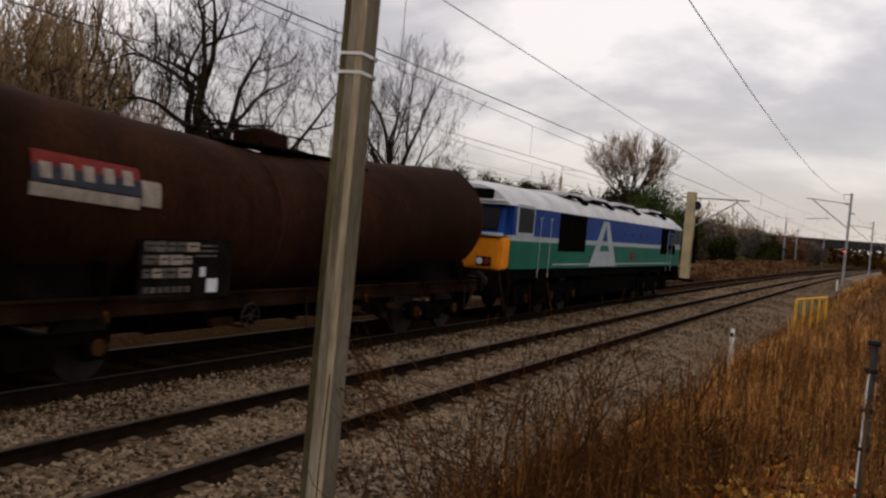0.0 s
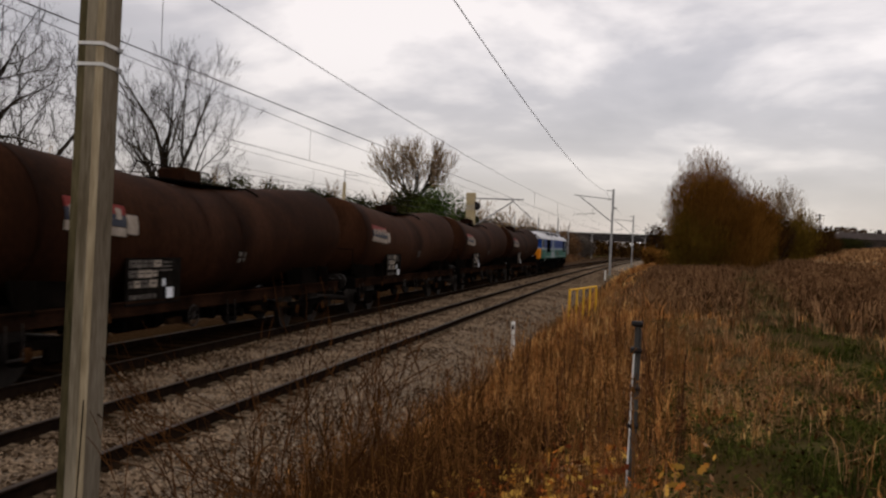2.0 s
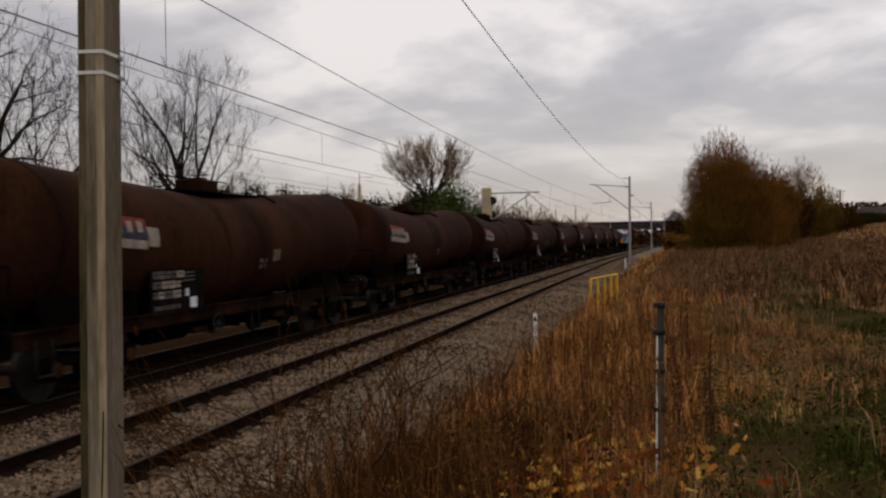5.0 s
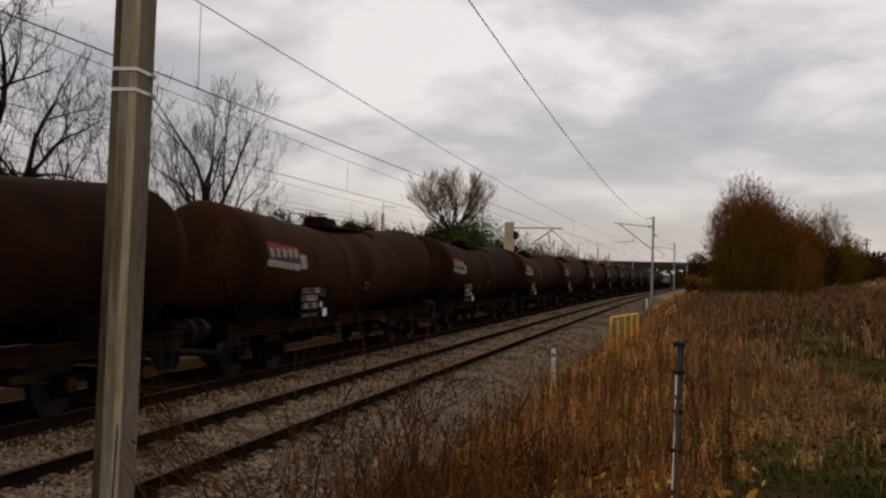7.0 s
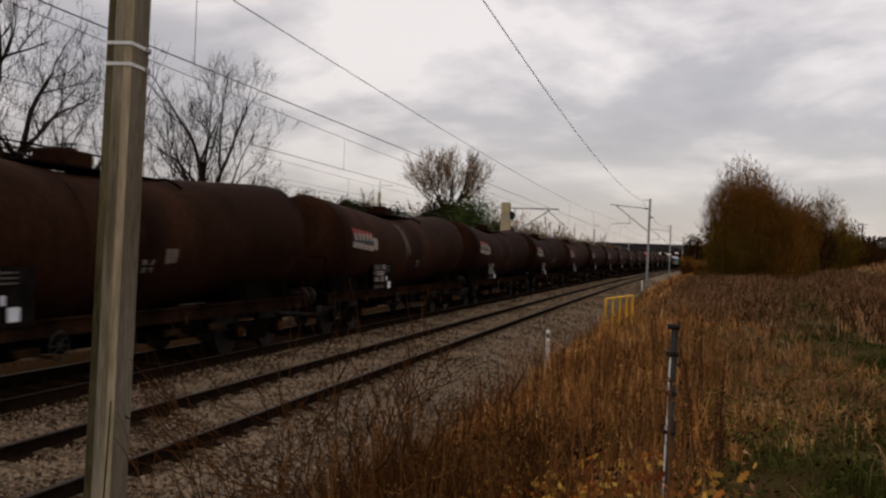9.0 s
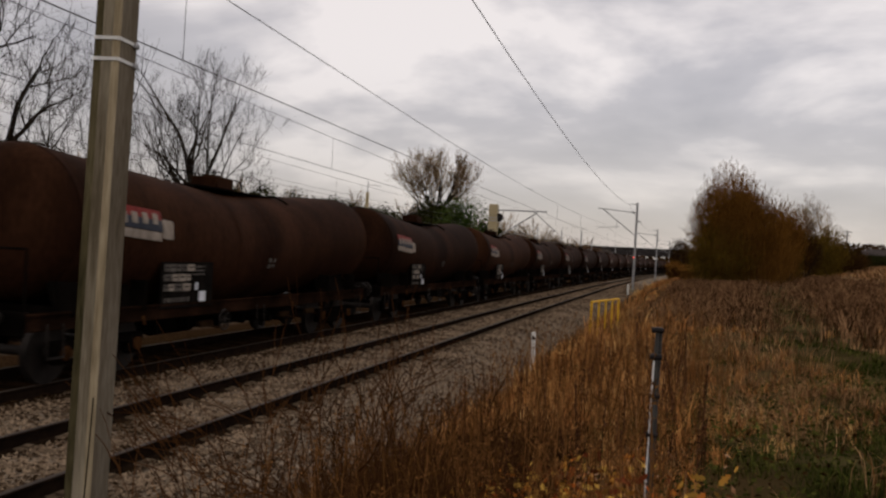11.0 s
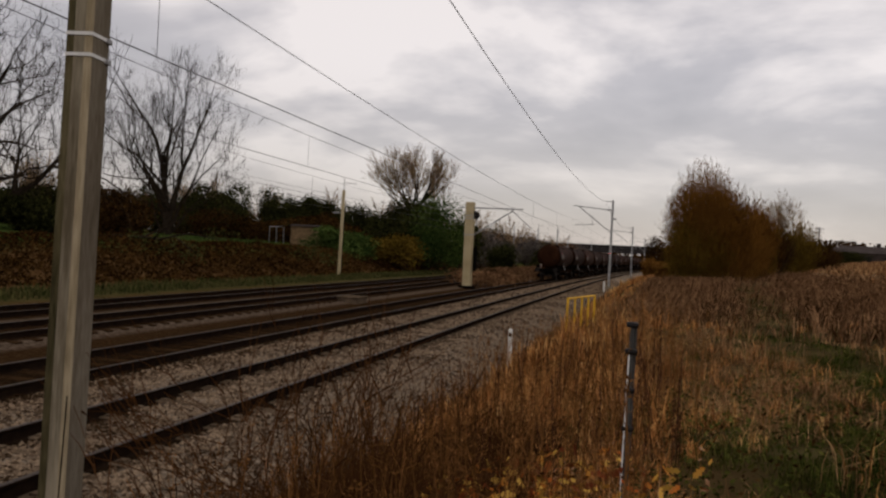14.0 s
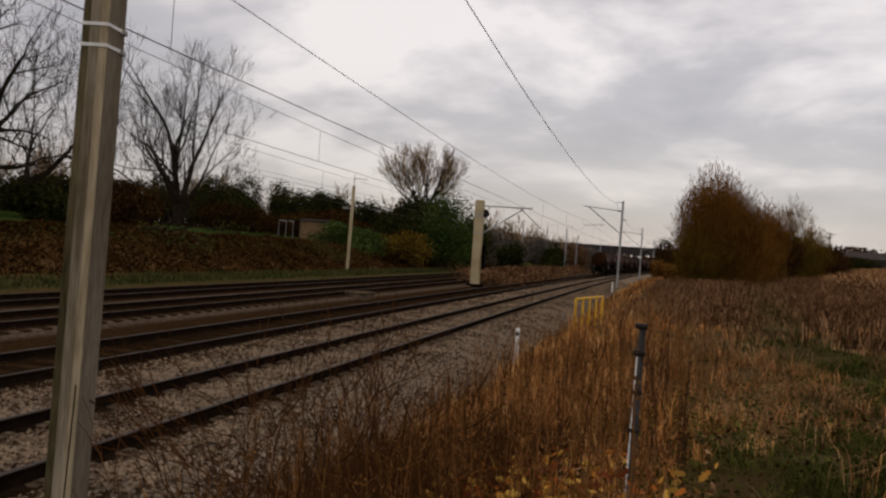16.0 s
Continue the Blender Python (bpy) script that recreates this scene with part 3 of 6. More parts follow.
for key, words in (("near", "rusty steel rails on sleepers in pale ballast"), ("train", "rusty steel rails on sleepers in brown ballast"),
                   ("third", "dark rusty rails in dirty brown ballast"), ("far", "dark rusty rails beside a grass strip")):
    build_track(key, words)
build_wires()
near_mast()
first = portal_mast("overhead_line_mast", pose(-2.16, 81.8, -0.25, 0, 0.4, 0), 8.15, M["galv"], "grey steel mast carrying a raking cantilever over the track", -3.6)
for y, h, x in ((141.0, 7.6, -0.5), (205.0, 7.6, 2.0), (262, 7.6, 6.0)):
    copy_thing(first, pose(x, y, -0.3))
beige_mast()
plain_mast(pose(-22.7, 65.0, -0.1, 0, 0.8, 0), 6.9, "slim pale grey steel mast at the foot of the bank", M["beige"])
for x, y, h in ((-13.2, 150.0, 7.6), (-18.8, 170.0, 8.3), (-26.3, 190.0, 8.4), (-15.2, 200.0, 7.2), (-10.6, 215, 7.0)):
    plain_mast(pose(x, y, float(land(x, y)) - 0.2), h, "distant pale grey steel mast beside the tracks", M["galv"])


# ---- train ----
SPEED = 25.45
R_TANK = 1.21


def axis_z(y):
    """Height of the cranked barrel's axis: low in the middle, higher at the ends."""
    return 2.06 + min(abs(y), 6.6) / 6.6 * 0.38


def barrel(bm, r, y0, y1, a0=0.0, a1=2 * math.pi, steps=20, seg=36, thick=0.0):
    """Skin of the barrel between two stations and two angles; closed all round when the angles make a full turn."""
    full = a1 - a0 > 6.28
    rows = []
    for i in range(steps + 1):
        y = y0 + (y1 - y0) * i / steps
        n = seg if full else seg + 1
        rows.append([bm.verts.new((r * math.cos(a0 + (a1 - a0) * k / seg), y, axis_z(y) + r * math.sin(a0 + (a1 - a0) * k / seg))) for k in range(n)])
    for a, b in zip(rows, rows[1:]):
        for k in range(len(a) if full else len(a) - 1):
            bm.faces.new((a[k], b[k], b[(k + 1) % len(a)], a[(k + 1) % len(a)]))
    return rows


def patch(y0, y1, z0, z1, proud=0.012):
    """A thin curved panel lying on the barrel's side."""
    bm = bmesh.new()
    za = axis_z((y0 + y1) / 2)
    a0, a1 = math.asin(max(-1, min(1, (z0 - za) / R_TANK))), math.asin(max(-1, min(1, (z1 - za) / R_TANK)))
    out = barrel(bm, R_TANK + proud, y0, y1, a0, a1, 6, 6)
    inn = barrel(bm, R_TANK - 0.01, y0, y1, a0, a1, 6, 6)
    for rows in (lambda R: R[0], lambda R: R[-1]):
        a, b = rows(out), rows(inn)
        for k in range(len(a) - 1):
            bm.faces.new((a[k], a[k + 1], b[k + 1], b[k]))
    for s in (0, -1):
        for i in range(len(out) - 1):
            bm.faces.new((out[i][s], out[i + 1][s], inn[i + 1][s], inn[i][s]))
    bmesh.ops.recalc_face_normals(bm, faces=bm.faces)
    return bm


def wheel(bm, x, y, r):
    rod(bm, (x - 0.06, y, r), (x + 0.06, y, r), r, seg=24)
    rod(bm, (x - 0.08, y, r), (x + 0.08, y, r), r * 0.25, seg=12)


def bogie(parent, y, axle=0.9, n=2, wr=0.46, wide=1.0):
    b = new("bogie")
    b.parent = parent
    b.matrix_basis = pose(0, y, 0)
    xs = [axle * (2 * i / (n - 1) - 1) for i in range(n)]
    for q in xs:
        bm = bmesh.new()
        for s in (-0.74, 0.74):
            wheel(bm, s, q, wr)
        rod(bm, (-0.74, q, wr), (0.74, q, wr), 0.08, seg=10)
        part("wheelset", bm, M["wheel"], b)
    for s in (-1, 1):
        bm = bmesh.new()
        box(bm, (s * wide, 0, wr + 0.12), (0.12, 2 * axle + 0.5, 0.16), 0.02)
        for q in xs:
            box(bm, (s * wide, q, wr + 0.02), (0.2, 0.34, 0.34), 0.04)
        box(bm, (s * wide, 0, wr + 0.0), (0.16, 0.7, 0.4), 0.04)
        for q in (-0.18, 0.0, 0.18):
            rod(bm, (s * (wide + 0.05), q, wr - 0.16), (s * (wide + 0.05), q, wr + 0.14), 0.07, seg=10)
        if n == 3:
            box(bm, (s * wide * 0.97, 0, wr + 0.1), (0.08, 2 * axle + 1.2, 0.62), 0.05)
            for q in (-1.4, -0.6, 0.6, 1.4):
                rod(bm, (s * (wide + 0.08), q, wr - 0.22), (s * (wide + 0.08), q, wr + 0.2), 0.1, seg=10)
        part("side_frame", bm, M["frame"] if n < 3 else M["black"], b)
        for q in xs:
            bm = bmesh.new()
            rod(bm, (s * (wide + 0.09), q, wr + 0.02), (s * (wide + 0.13), q, wr + 0.02), 0.11, seg=14)
            part("axle_cap", bm, M["hub"], b)
    return b


def tank_wagon():
    t = thing("tank_wagon", None, "rusty brown bogie tank wagon with a cranked barrel", "tank wagon", "train of tank wagons")
    bm = bmesh.new()
    rows = barrel(bm, R_TANK, -5.85, 6.8, steps=24, seg=40)
    for ring, s, ye in ((rows[0], -1, 5.85), (rows[-1], 1, 6.8)):
        prev = ring
        za = axis_z(ye)
        for k in (0.15, 0.3, 0.45, 0.6, 0.75, 0.88, 0.96):
            rr = R_TANK * math.sqrt(1 - k * k) if k < 1 else 0.05
            y = s * (ye + 0.55 * k)
            cur = [bm.verts.new((rr * v.co.x / R_TANK, y, za + rr * (v.co.z - za) / R_TANK)) for v in ring]
            for i in range(len(cur)):
                bm.faces.new((prev[i], prev[(i + 1) % len(cur)], cur[(i + 1) % len(cur)], cur[i]))
            prev = cur
        bm.faces.new(prev)
    bmesh.ops.recalc_face_normals(bm, faces=bm.faces)
    part("barrel", bm, M["rust"], t)
    # rings welded round the barrel
    for y in (-5.8, -0.75, 0.75, 6.75):
        bm = bmesh.new()
        barrel(bm, R_TANK + 0.014, y - 0.05, y + 0.05, steps=2, seg=40)
        part("barrel_ring", bm, M["rust"], t)
    # underframe
    for s in (-1, 1):
        bm = bmesh.new()
        box(bm, (s * 1.12, 0, 0.98), (0.10, 13.9, 0.24), 0.015)
        box(bm, (s * 1.17, 0, 1.09), (0.08, 13.9, 0.03))
        box(bm, (s * 1.17, 0, 0.87), (0.08, 13.9, 0.03))
        part("solebar", bm, M["solebar"], t)
        bm = bmesh.new()
        box(bm, (0, s * 6.98, 0.98), (2.5, 0.12, 0.34), 0.015)
        h = part("headstock", bm, M["frame"], t)
        for q in (-0.87, 0.87):
            bm = bmesh.new()
            rod(bm, (q, s * 7.03, 1.05), (q, s * 7.4, 1.05), 0.10, seg=12)
            rod(bm, (q, s * 7.38, 1.05), (q, s * 7.44, 1.05), 0.23, seg=18)
            part("buffer", bm, M["wheel"], h)
        bm = bmesh.new()
        rod(bm, (0, s * 7.0, 0.95), (0, s * 7.6, 0.9), 0.07, seg=8)
        part("drawhook", bm, M["black"], h)
        # saddle and end cradle
        bm = bmesh.new()
        for q in (-0.95, 0.95):
            box(bm, (q * 0.9, s * 5.0, 1.3), (0.10, 1.9, 0.62), 0.02, Matrix.Rotation(-0.35 * q, 4, "Y"))
        box(bm, (0, s * 5.0, 1.08), (2.0, 1.6, 0.12), 0.02)
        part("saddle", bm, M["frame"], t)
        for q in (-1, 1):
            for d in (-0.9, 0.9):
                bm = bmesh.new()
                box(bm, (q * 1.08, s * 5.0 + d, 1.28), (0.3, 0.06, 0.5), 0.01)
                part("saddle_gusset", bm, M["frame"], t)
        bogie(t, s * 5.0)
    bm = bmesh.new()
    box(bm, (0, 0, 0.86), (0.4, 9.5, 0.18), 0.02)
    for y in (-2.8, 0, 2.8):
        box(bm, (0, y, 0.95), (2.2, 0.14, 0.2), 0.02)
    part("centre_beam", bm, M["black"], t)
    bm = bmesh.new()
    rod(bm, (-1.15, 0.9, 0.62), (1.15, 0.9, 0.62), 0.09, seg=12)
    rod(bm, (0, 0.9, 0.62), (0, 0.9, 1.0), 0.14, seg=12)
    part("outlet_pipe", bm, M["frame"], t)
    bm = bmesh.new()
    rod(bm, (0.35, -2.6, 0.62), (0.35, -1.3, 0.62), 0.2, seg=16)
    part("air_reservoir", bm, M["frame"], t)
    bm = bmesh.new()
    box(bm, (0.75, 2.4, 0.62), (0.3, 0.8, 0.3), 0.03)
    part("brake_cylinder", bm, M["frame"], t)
    # black bulk added to block the light that passes under the barrel
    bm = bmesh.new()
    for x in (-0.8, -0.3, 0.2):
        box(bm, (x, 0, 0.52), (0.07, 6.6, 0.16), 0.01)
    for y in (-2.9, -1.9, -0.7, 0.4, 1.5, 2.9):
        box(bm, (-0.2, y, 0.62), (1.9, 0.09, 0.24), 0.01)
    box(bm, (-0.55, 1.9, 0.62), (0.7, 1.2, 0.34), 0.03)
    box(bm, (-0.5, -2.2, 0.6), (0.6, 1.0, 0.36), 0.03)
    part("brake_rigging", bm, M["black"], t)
    # brake wheel, steps, hooks
    bm = bmesh.new()
    bmesh.ops.create_circle(bm, segments=20, radius=0.2, matrix=pose(1.24, -1.4, 0.72, 0, 90, 0))
    bmesh.ops.solidify(bm, geom=bm.faces[:] + bm.edges[:], thickness=0.03)
    rod(bm, (1.2, -1.4, 0.72), (1.26, -1.4, 0.72), 0.05)
    for k in range(20):
        a, b2 = 2 * math.pi * k / 20, 2 * math.pi * (k + 1) / 20
        rod(bm, (1.24, -1.4 + 0.2 * math.cos(a), 0.72 + 0.2 * math.sin(a)), (1.24, -1.4 + 0.2 * math.cos(b2), 0.72 + 0.2 * math.sin(b2)), 0.016, seg=5)
    for k in range(4):
        a = math.pi * k / 4
        rod(bm, (1.24, -1.4 + 0.2 * math.cos(a), 0.72 + 0.2 * math.sin(a)), (1.24, -1.4 - 0.2 * math.cos(a), 0.72 - 0.2 * math.sin(a)), 0.01, seg=5)
    part("brake_wheel", bm, M["wheel"], t)
    for y in (0.2, 6.3, -6.3):
        bm = bmesh.new()
        for q in (-0.17, 0.17):
            rod(bm, (1.25, y + q, 0.45), (1.22, y + q, 0.95), 0.016, seg=6)
        rod(bm, (1.25, y - 0.17, 0.46), (1.25, y + 0.17, 0.46), 0.02, seg=6)
        part("step_iron", bm, M["wheel"], t)
    for y in (1.9, 4.0, 6.6, -4.1):
        bm = bmesh.new()
        box(bm, (1.21, y, 0.86), (0.05, 0.07, 0.16), 0.015, Matrix.Rotation(0.35, 4, "X"))
        part("tie_down_hook", bm, M["hub"], t)
    # label board with its plates
    bm = bmesh.new()
    box(bm, (1.19, -2.75, 1.43), (0.03, 1.75, 0.82), 0.005)
    lb = part("label_board", bm, M["board"], t, "dark board with rows of small dirty plates")
    rng = random.Random(3)
    for r in range(3):
        y = -3.58
        while y < -2.72:
            w = rng.choice((0.16, 0.2, 0.2, 0.27))
            bm = bmesh.new()
            box(bm, (1.21, y + w / 2, 1.74 - r * 0.175), (0.012, w - 0.035, rng.uniform(0.10, 0.145)))
            pl = part("plate", bm, M[rng.choice(("plate_dull", "plate_dull", "cream"))], lb)
            bm = bmesh.new()
            box(bm, (1.219, y + w / 2, 1.75 - r * 0.175), (0.006, w * 0.55, 0.022))
            part("printed_line", bm, M["board"], pl)
            y += w
    for k in range(7):
        bm = bmesh.new()
        box(bm, (1.21, -3.5 + k * 0.125, 1.17), (0.012, 0.08, 0.075))
        part("plate", bm, M["plate_dull"], lb)
    for q in range(3):
        bm = bmesh.new()
        box(bm, (1.21, -2.42, 1.76 - q * 0.07), (0.012, 0.42, 0.025))
        part("plate", bm, M["plate_dull"], lb)
    bm = bmesh.new()
    box(bm, (1.23, -2.29, 1.21), (0.02, 0.22, 0.19), 0.004)
    part("plate", bm, M["plate"], lb, "clean white card plate")
    bm = bmesh.new()
    box(bm, (1.21, -2.47, 1.40), (0.012, 0.10, 0.13))
    part("plate", bm, M["plate"], lb)
    # owner's panel: plain shapes in its colours
    part("red_panel", patch(-5.27, -3.70, 2.585, 2.75), M["red"], t, "faded red upper panel")
    p = part("blue_panel", patch(-5.27, -3.70, 2.40, 2.59, 0.016), M["navy"], t, "dark blue lower panel")
    for i in range(5):
        part("pale_shape", patch(-5.18 + i * 0.30, -5.03 + i * 0.30, 2.48, 2.66, 0.024), M["cream"], p)
    part("cream_panel", patch(-5.30, -3.70, 2.24, 2.385), M["cream"], t, "dirty cream strip")
    part("cream_panel", patch(-3.67, -3.35, 2.24, 2.56), M["cream"], t, "dirty cream patch")
    # small marks by the middle of the barrel
    for q, z in ((0.55, 1.85), (0.75, 1.85), (0.55, 1.72), (0.75, 1.72)):
        part("mark", patch(q, q + 0.13, z, z + 0.085), M["plate_dull"], t)
    # walkway, hatch and rails on top
    top = axis_z(0.6) + R_TANK
    bm = bmesh.new()
    box(bm, (0, 0.5, top + 0.06), (0.75, 3.5, 0.04), 0.005)
    for y in (-1.1, 0.5, 2.1):
        box(bm, (0, y, top + 0.0), (0.6, 0.06, 0.14))
    part("walkway", bm, M["frame"], t)
    bm = bmesh.new()
    box(bm, (0, 0.05, top + 0.2), (0.62, 0.75, 0.26), 0.03)
    rod(bm, (0, 0.05, top + 0.3), (0, 0.05, top + 0.37), 0.22, seg=18)
    hb = part("hatch", bm, M["rust"], t)
    bm = bmesh.new()
    rod(bm, (0, 0.1, top + 0.35), (0, 0.1, top + 0.46), 0.03)
    rod(bm, (-0.2, 0.1, top + 0.44), (0.2, 0.1, top + 0.44), 0.015)
    part("hatch_handle", bm, M["wheel"], hb)
    bm = bmesh.new()
    for x in (-0.37, 0.37):
        pts = [(x, -1.2, top + 0.08), (x, -1.0, top + 0.40), (x, 0.5, top + 0.40), (x, 2.0, top + 0.40), (x, 2.2, top + 0.08)]
        if x < 0:
            tube(bm, pts, 0.016, 6)
        rod(bm, (x, 1.6, top + 0.06), (x, 1.6, top + 0.42), 0.016, seg=6)
    part("handrail", bm, M["frame"], t)
    # pipe that loops over the barrel's shoulder, and cross steps below the walkway
    bm = bmesh.new()
    pts = [(0.3, 2.3, top + 0.08)] + [((R_TANK + 0.05) * math.cos(a), 2.35, axis_z(2.35) + (R_TANK + 0.05) * math.sin(a)) for a in (1.25, 1.1, 0.95)]
    tube(bm, pts, 0.025, 6)
    part("vent_pipe", bm, M["frame"], t)
    for s, y in ((1, -6.75), (-1, -6.75)):
        bm = bmesh.new()
        tube(bm, [(s * 1.05, y, 1.1), (s * 1.05, y, 2.0), (s * 0.55, y, 2.0)], 0.018, 6)
        part("end_handrail", bm, M["frame"], t)
    for y in (-1.9, 1.6, 3.1):
        bm = bmesh.new()
        box(bm, (1.1, y, 0.66), (0.12, 0.5, 0.12), 0.02)
        rod(bm, (1.14, y - 0.3, 0.7), (1.14, y + 0.45, 0.56), 0.022, seg=6)
        part("brake_rigging", bm, M["sleeper_brown"], t, "rusty brake rigging")
    return t


def loco():
    t = thing("diesel_locomotive", None, "blue and green diesel locomotive, pale roof, orange nose", "locomotive")
    L = 10.45
    # lower body, stripe and upper body follow one section
    def slab(name, z0, z1, material, x=1.32, y0=-L + 0.35, y1=L - 0.35, label=""):
        bm = bmesh.new()
        box(bm, (0, (y0 + y1) / 2, (z0 + z1) / 2), (2 * x, y1 - y0, z1 - z0))
        bmesh.ops.bevel(bm, geom=[e for e in bm.edges if abs(e.verts[0].co.z - e.verts[1].co.z) > 0.05], offset=0.06, segments=2, affect="EDGES")
        return part(name, bm, material, t, label)
    slab("lower_body", 1.34, 2.06, M["loco_green"], label="green lower body side")
    slab("stripe", 2.06, 2.2, M["loco_grey"], 1.322, label="pale grey waist stripe")
    slab("upper_body", 2.2, 2.94, M["loco_blue"], 1.318, label="blue upper body side")
    bm = bmesh.new()
    prof = [(-1.33, 2.94), (-1.2, 3.16), (-0.95, 3.36), (-0.55, 3.50), (0, 3.55), (0.55, 3.50), (0.95, 3.36), (1.2, 3.16), (1.33, 2.94)]
    rings = []
    for y, dz in ((-L + 0.15, -0.1), (-L + 0.9, 0), (0, 0), (L - 0.9, 0), (L - 0.15, -0.1)):
        rings.append([bm.verts.new((x, y, z + (dz if z > 3 else 0))) for x, z in prof])
    for a, b in zip(rings, rings[1:]):
        for i in range(len(prof) - 1):
            bm.faces.new((a[i], b[i], b[i + 1], a[i + 1]))
    for r in (rings[0], rings[-1]):
        bm.faces.new(r)
    bmesh.ops.recalc_face_normals(bm, faces=bm.faces)
    part("roof", bm, M["loco_white"], t, "pale grey-white curved roof")
    for y, w in ((-4.2, 1.4), (-1.5, 2.2), (2.0, 2.6), (6.6, 2.4)):
        bm = bmesh.new()
        box(bm, (0, y, 3.56), (1.7, w, 0.14), 0.03)
        part("roof_hatch", bm, M["loco_white"], t)
        bm = bmesh.new()
        box(bm, (0.72, y, 3.52), (0.5, w * 0.8, 0.05), 0.01, Matrix.Rotation(0.2, 4, "Y"))
        for k in range(5):
            box(bm, (0.74, y + (k - 2) * w * 0.17, 3.555), (0.46, 0.05, 0.04), 0.0, Matrix.Rotation(0.2, 4, "Y"))
        part("roof_grille", bm, M["frame"], t, "dark louvred roof grille")
        bm = bmesh.new()
        box(bm, (0.98, y + w * 0.42, 3.40), (0.30, 0.45, 0.08), 0.02, Matrix.Rotation(0.55, 4, "Y"))
        part("roof_vent", bm, M["black"], t)
    bm = bmesh.new()
    rod(bm, (0.3, -2.9, 3.5), (0.3, -2.9, 3.72), 0.16, seg=14)
    part("exhaust", bm, M["black"], t)
    # noses
    for s in (-1, 1):
        bm = bmesh.new()
        w = 1.3
        a = [bm.verts.new((x, s * (L - 0.42), z)) for x, z in ((-w, 1.34), (w, 1.34), (w, 2.16), (-w, 2.16))]
        b = [bm.verts.new((x, s * L, z)) for x, z in ((-w * 0.93, 1.3), (w * 0.93, 1.3), (w * 0.93, 2.08), (-w * 0.93, 2.08))]
        for i in range(4):
            bm.faces.new((a[i], a[(i + 1) % 4], b[(i + 1) % 4], b[i]))
        bm.faces.new(a)
        bm.faces.new(b)
        bmesh.ops.recalc_face_normals(bm, faces=bm.faces)
        bmesh.ops.bevel(bm, geom=bm.edges[:], offset=0.05, segments=2, affect="EDGES")
        nose = part("nose", bm, M["loco_yellow"], t, "orange warning nose")
        for q in (-0.78, 0.78):
            bm = bmesh.new()
            box(bm, (q, s * (L + 0.01), 1.5), (0.42, 0.06, 0.24), 0.03)
            hl = part("lamp_cluster", bm, M["black"], nose)
            for d in (-0.1, 0.1):
                bm = bmesh.new()
                rod(bm, (q + d, s * (L + 0.03), 1.5), (q + d, s * (L + 0.055), 1.5), 0.085, seg=14)
                part("lamp", bm, M["plate"] if d < 0 else M["red"], hl)
        bm = bmesh.new()
        box(bm, (0, s * (L - 0.05), 0.95), (2.5, 0.2, 0.66), 0.04)
        bb = part("buffer_beam", bm, M["frame"], t)
        for q in (-0.87, 0.87):
            bm = bmesh.new()
            rod(bm, (q, s * L, 1.02), (q, s * (L + 0.5), 1.02), 0.11, seg=12)
            rod(bm, (q, s * (L + 0.48), 1.02), (q, s * (L + 0.55), 1.02), 0.25, seg=18)
            part("buffer", bm, M["wheel"], bb)
        # sloping windscreen
        bm = bmesh.new()
        a = [bm.verts.new(v) for v in ((-1.2, s * (L - 0.02), 2.18), (1.2, s * (L - 0.02), 2.18), (1.16, s * (L - 0.30), 2.98), (-1.16, s * (L - 0.30), 2.98))]
        b = [bm.verts.new((v.co.x, v.co.y - s * 0.5, v.co.z)) for v in a]
        for i in range(4):
            bm.faces.new((a[i], a[(i + 1) % 4], b[(i + 1) % 4], b[i]))
        bm.faces.new(a)
        bm.faces.new(b)
        bmesh.ops.recalc_face_normals(bm, faces=bm.faces)
        ws = part("cab_front", bm, M["loco_blue"], t)
        slope = Matrix.Rotation(s * 0.338, 4, "X")
        for q in (-0.57, 0.57):
            bm = bmesh.new()
            box(bm, (q, s * (L - 0.145), 2.58), (0.98, 0.05, 0.62), 0.02, slope)
            part("windscreen", bm, M["glass"], ws)
        bm = bmesh.new()
        box(bm, (0, s * (L + 0.0), 2.18), (2.5, 0.06, 0.09), 0.02)
        part("cab_trim", bm, M["loco_grey"], t)
        bm = bmesh.new()
        box(bm, (0, s * (L - 0.22), 3.03), (2.4, 0.22, 0.08), 0.02)
        part("cab_visor", bm, M["loco_white"], t)
        bm = bmesh.new()
        box(bm, (0, s * (L - 0.13), 3.2), (1.7, 0.12, 0.24), 0.03)
        part("roof_light_box", bm, M["black"], t, "dark recess over the windscreen")
        bm = bmesh.new()
        box(bm, (0, s * (L + 0.005), 1.92), (0.7, 0.03, 0.2), 0.01)
        part("nose_panel", bm, M["loco_yellow"], t)
        # cab side windows and doors
        for x in (-1, 1):
            bm = bmesh.new()
            box(bm, (x * 1.322, s * 9.2, 2.60), (0.03, 1.22, 0.80), 0.01)
            wf = part("cab_window", bm, M["loco_grey"], t)
            bm = bmesh.new()
            box(bm, (x * 1.335, s * 9.2, 2.60), (0.02, 1.04, 0.64), 0.006)
            part("pane", bm, M["glass"], wf)
            for q in (7.35, 8.15):
                bm = bmesh.new()
                rod(bm, (x * 1.36, s * q, 1.1), (x * 1.36, s * q, 2.75), 0.010, seg=6)
                rod(bm, (x * 1.31, s * q, 2.7), (x * 1.4, s * q, 2.7), 0.015, seg=6)
                part("door_handrail", bm, M["loco_grey"], t)
            bm = bmesh.new()
            box(bm, (x * 1.323, s * 7.75, 1.71), (0.02, 0.7, 0.66), 0.008)
            part("cab_door", bm, M["loco_green"], t)
            bm = bmesh.new()
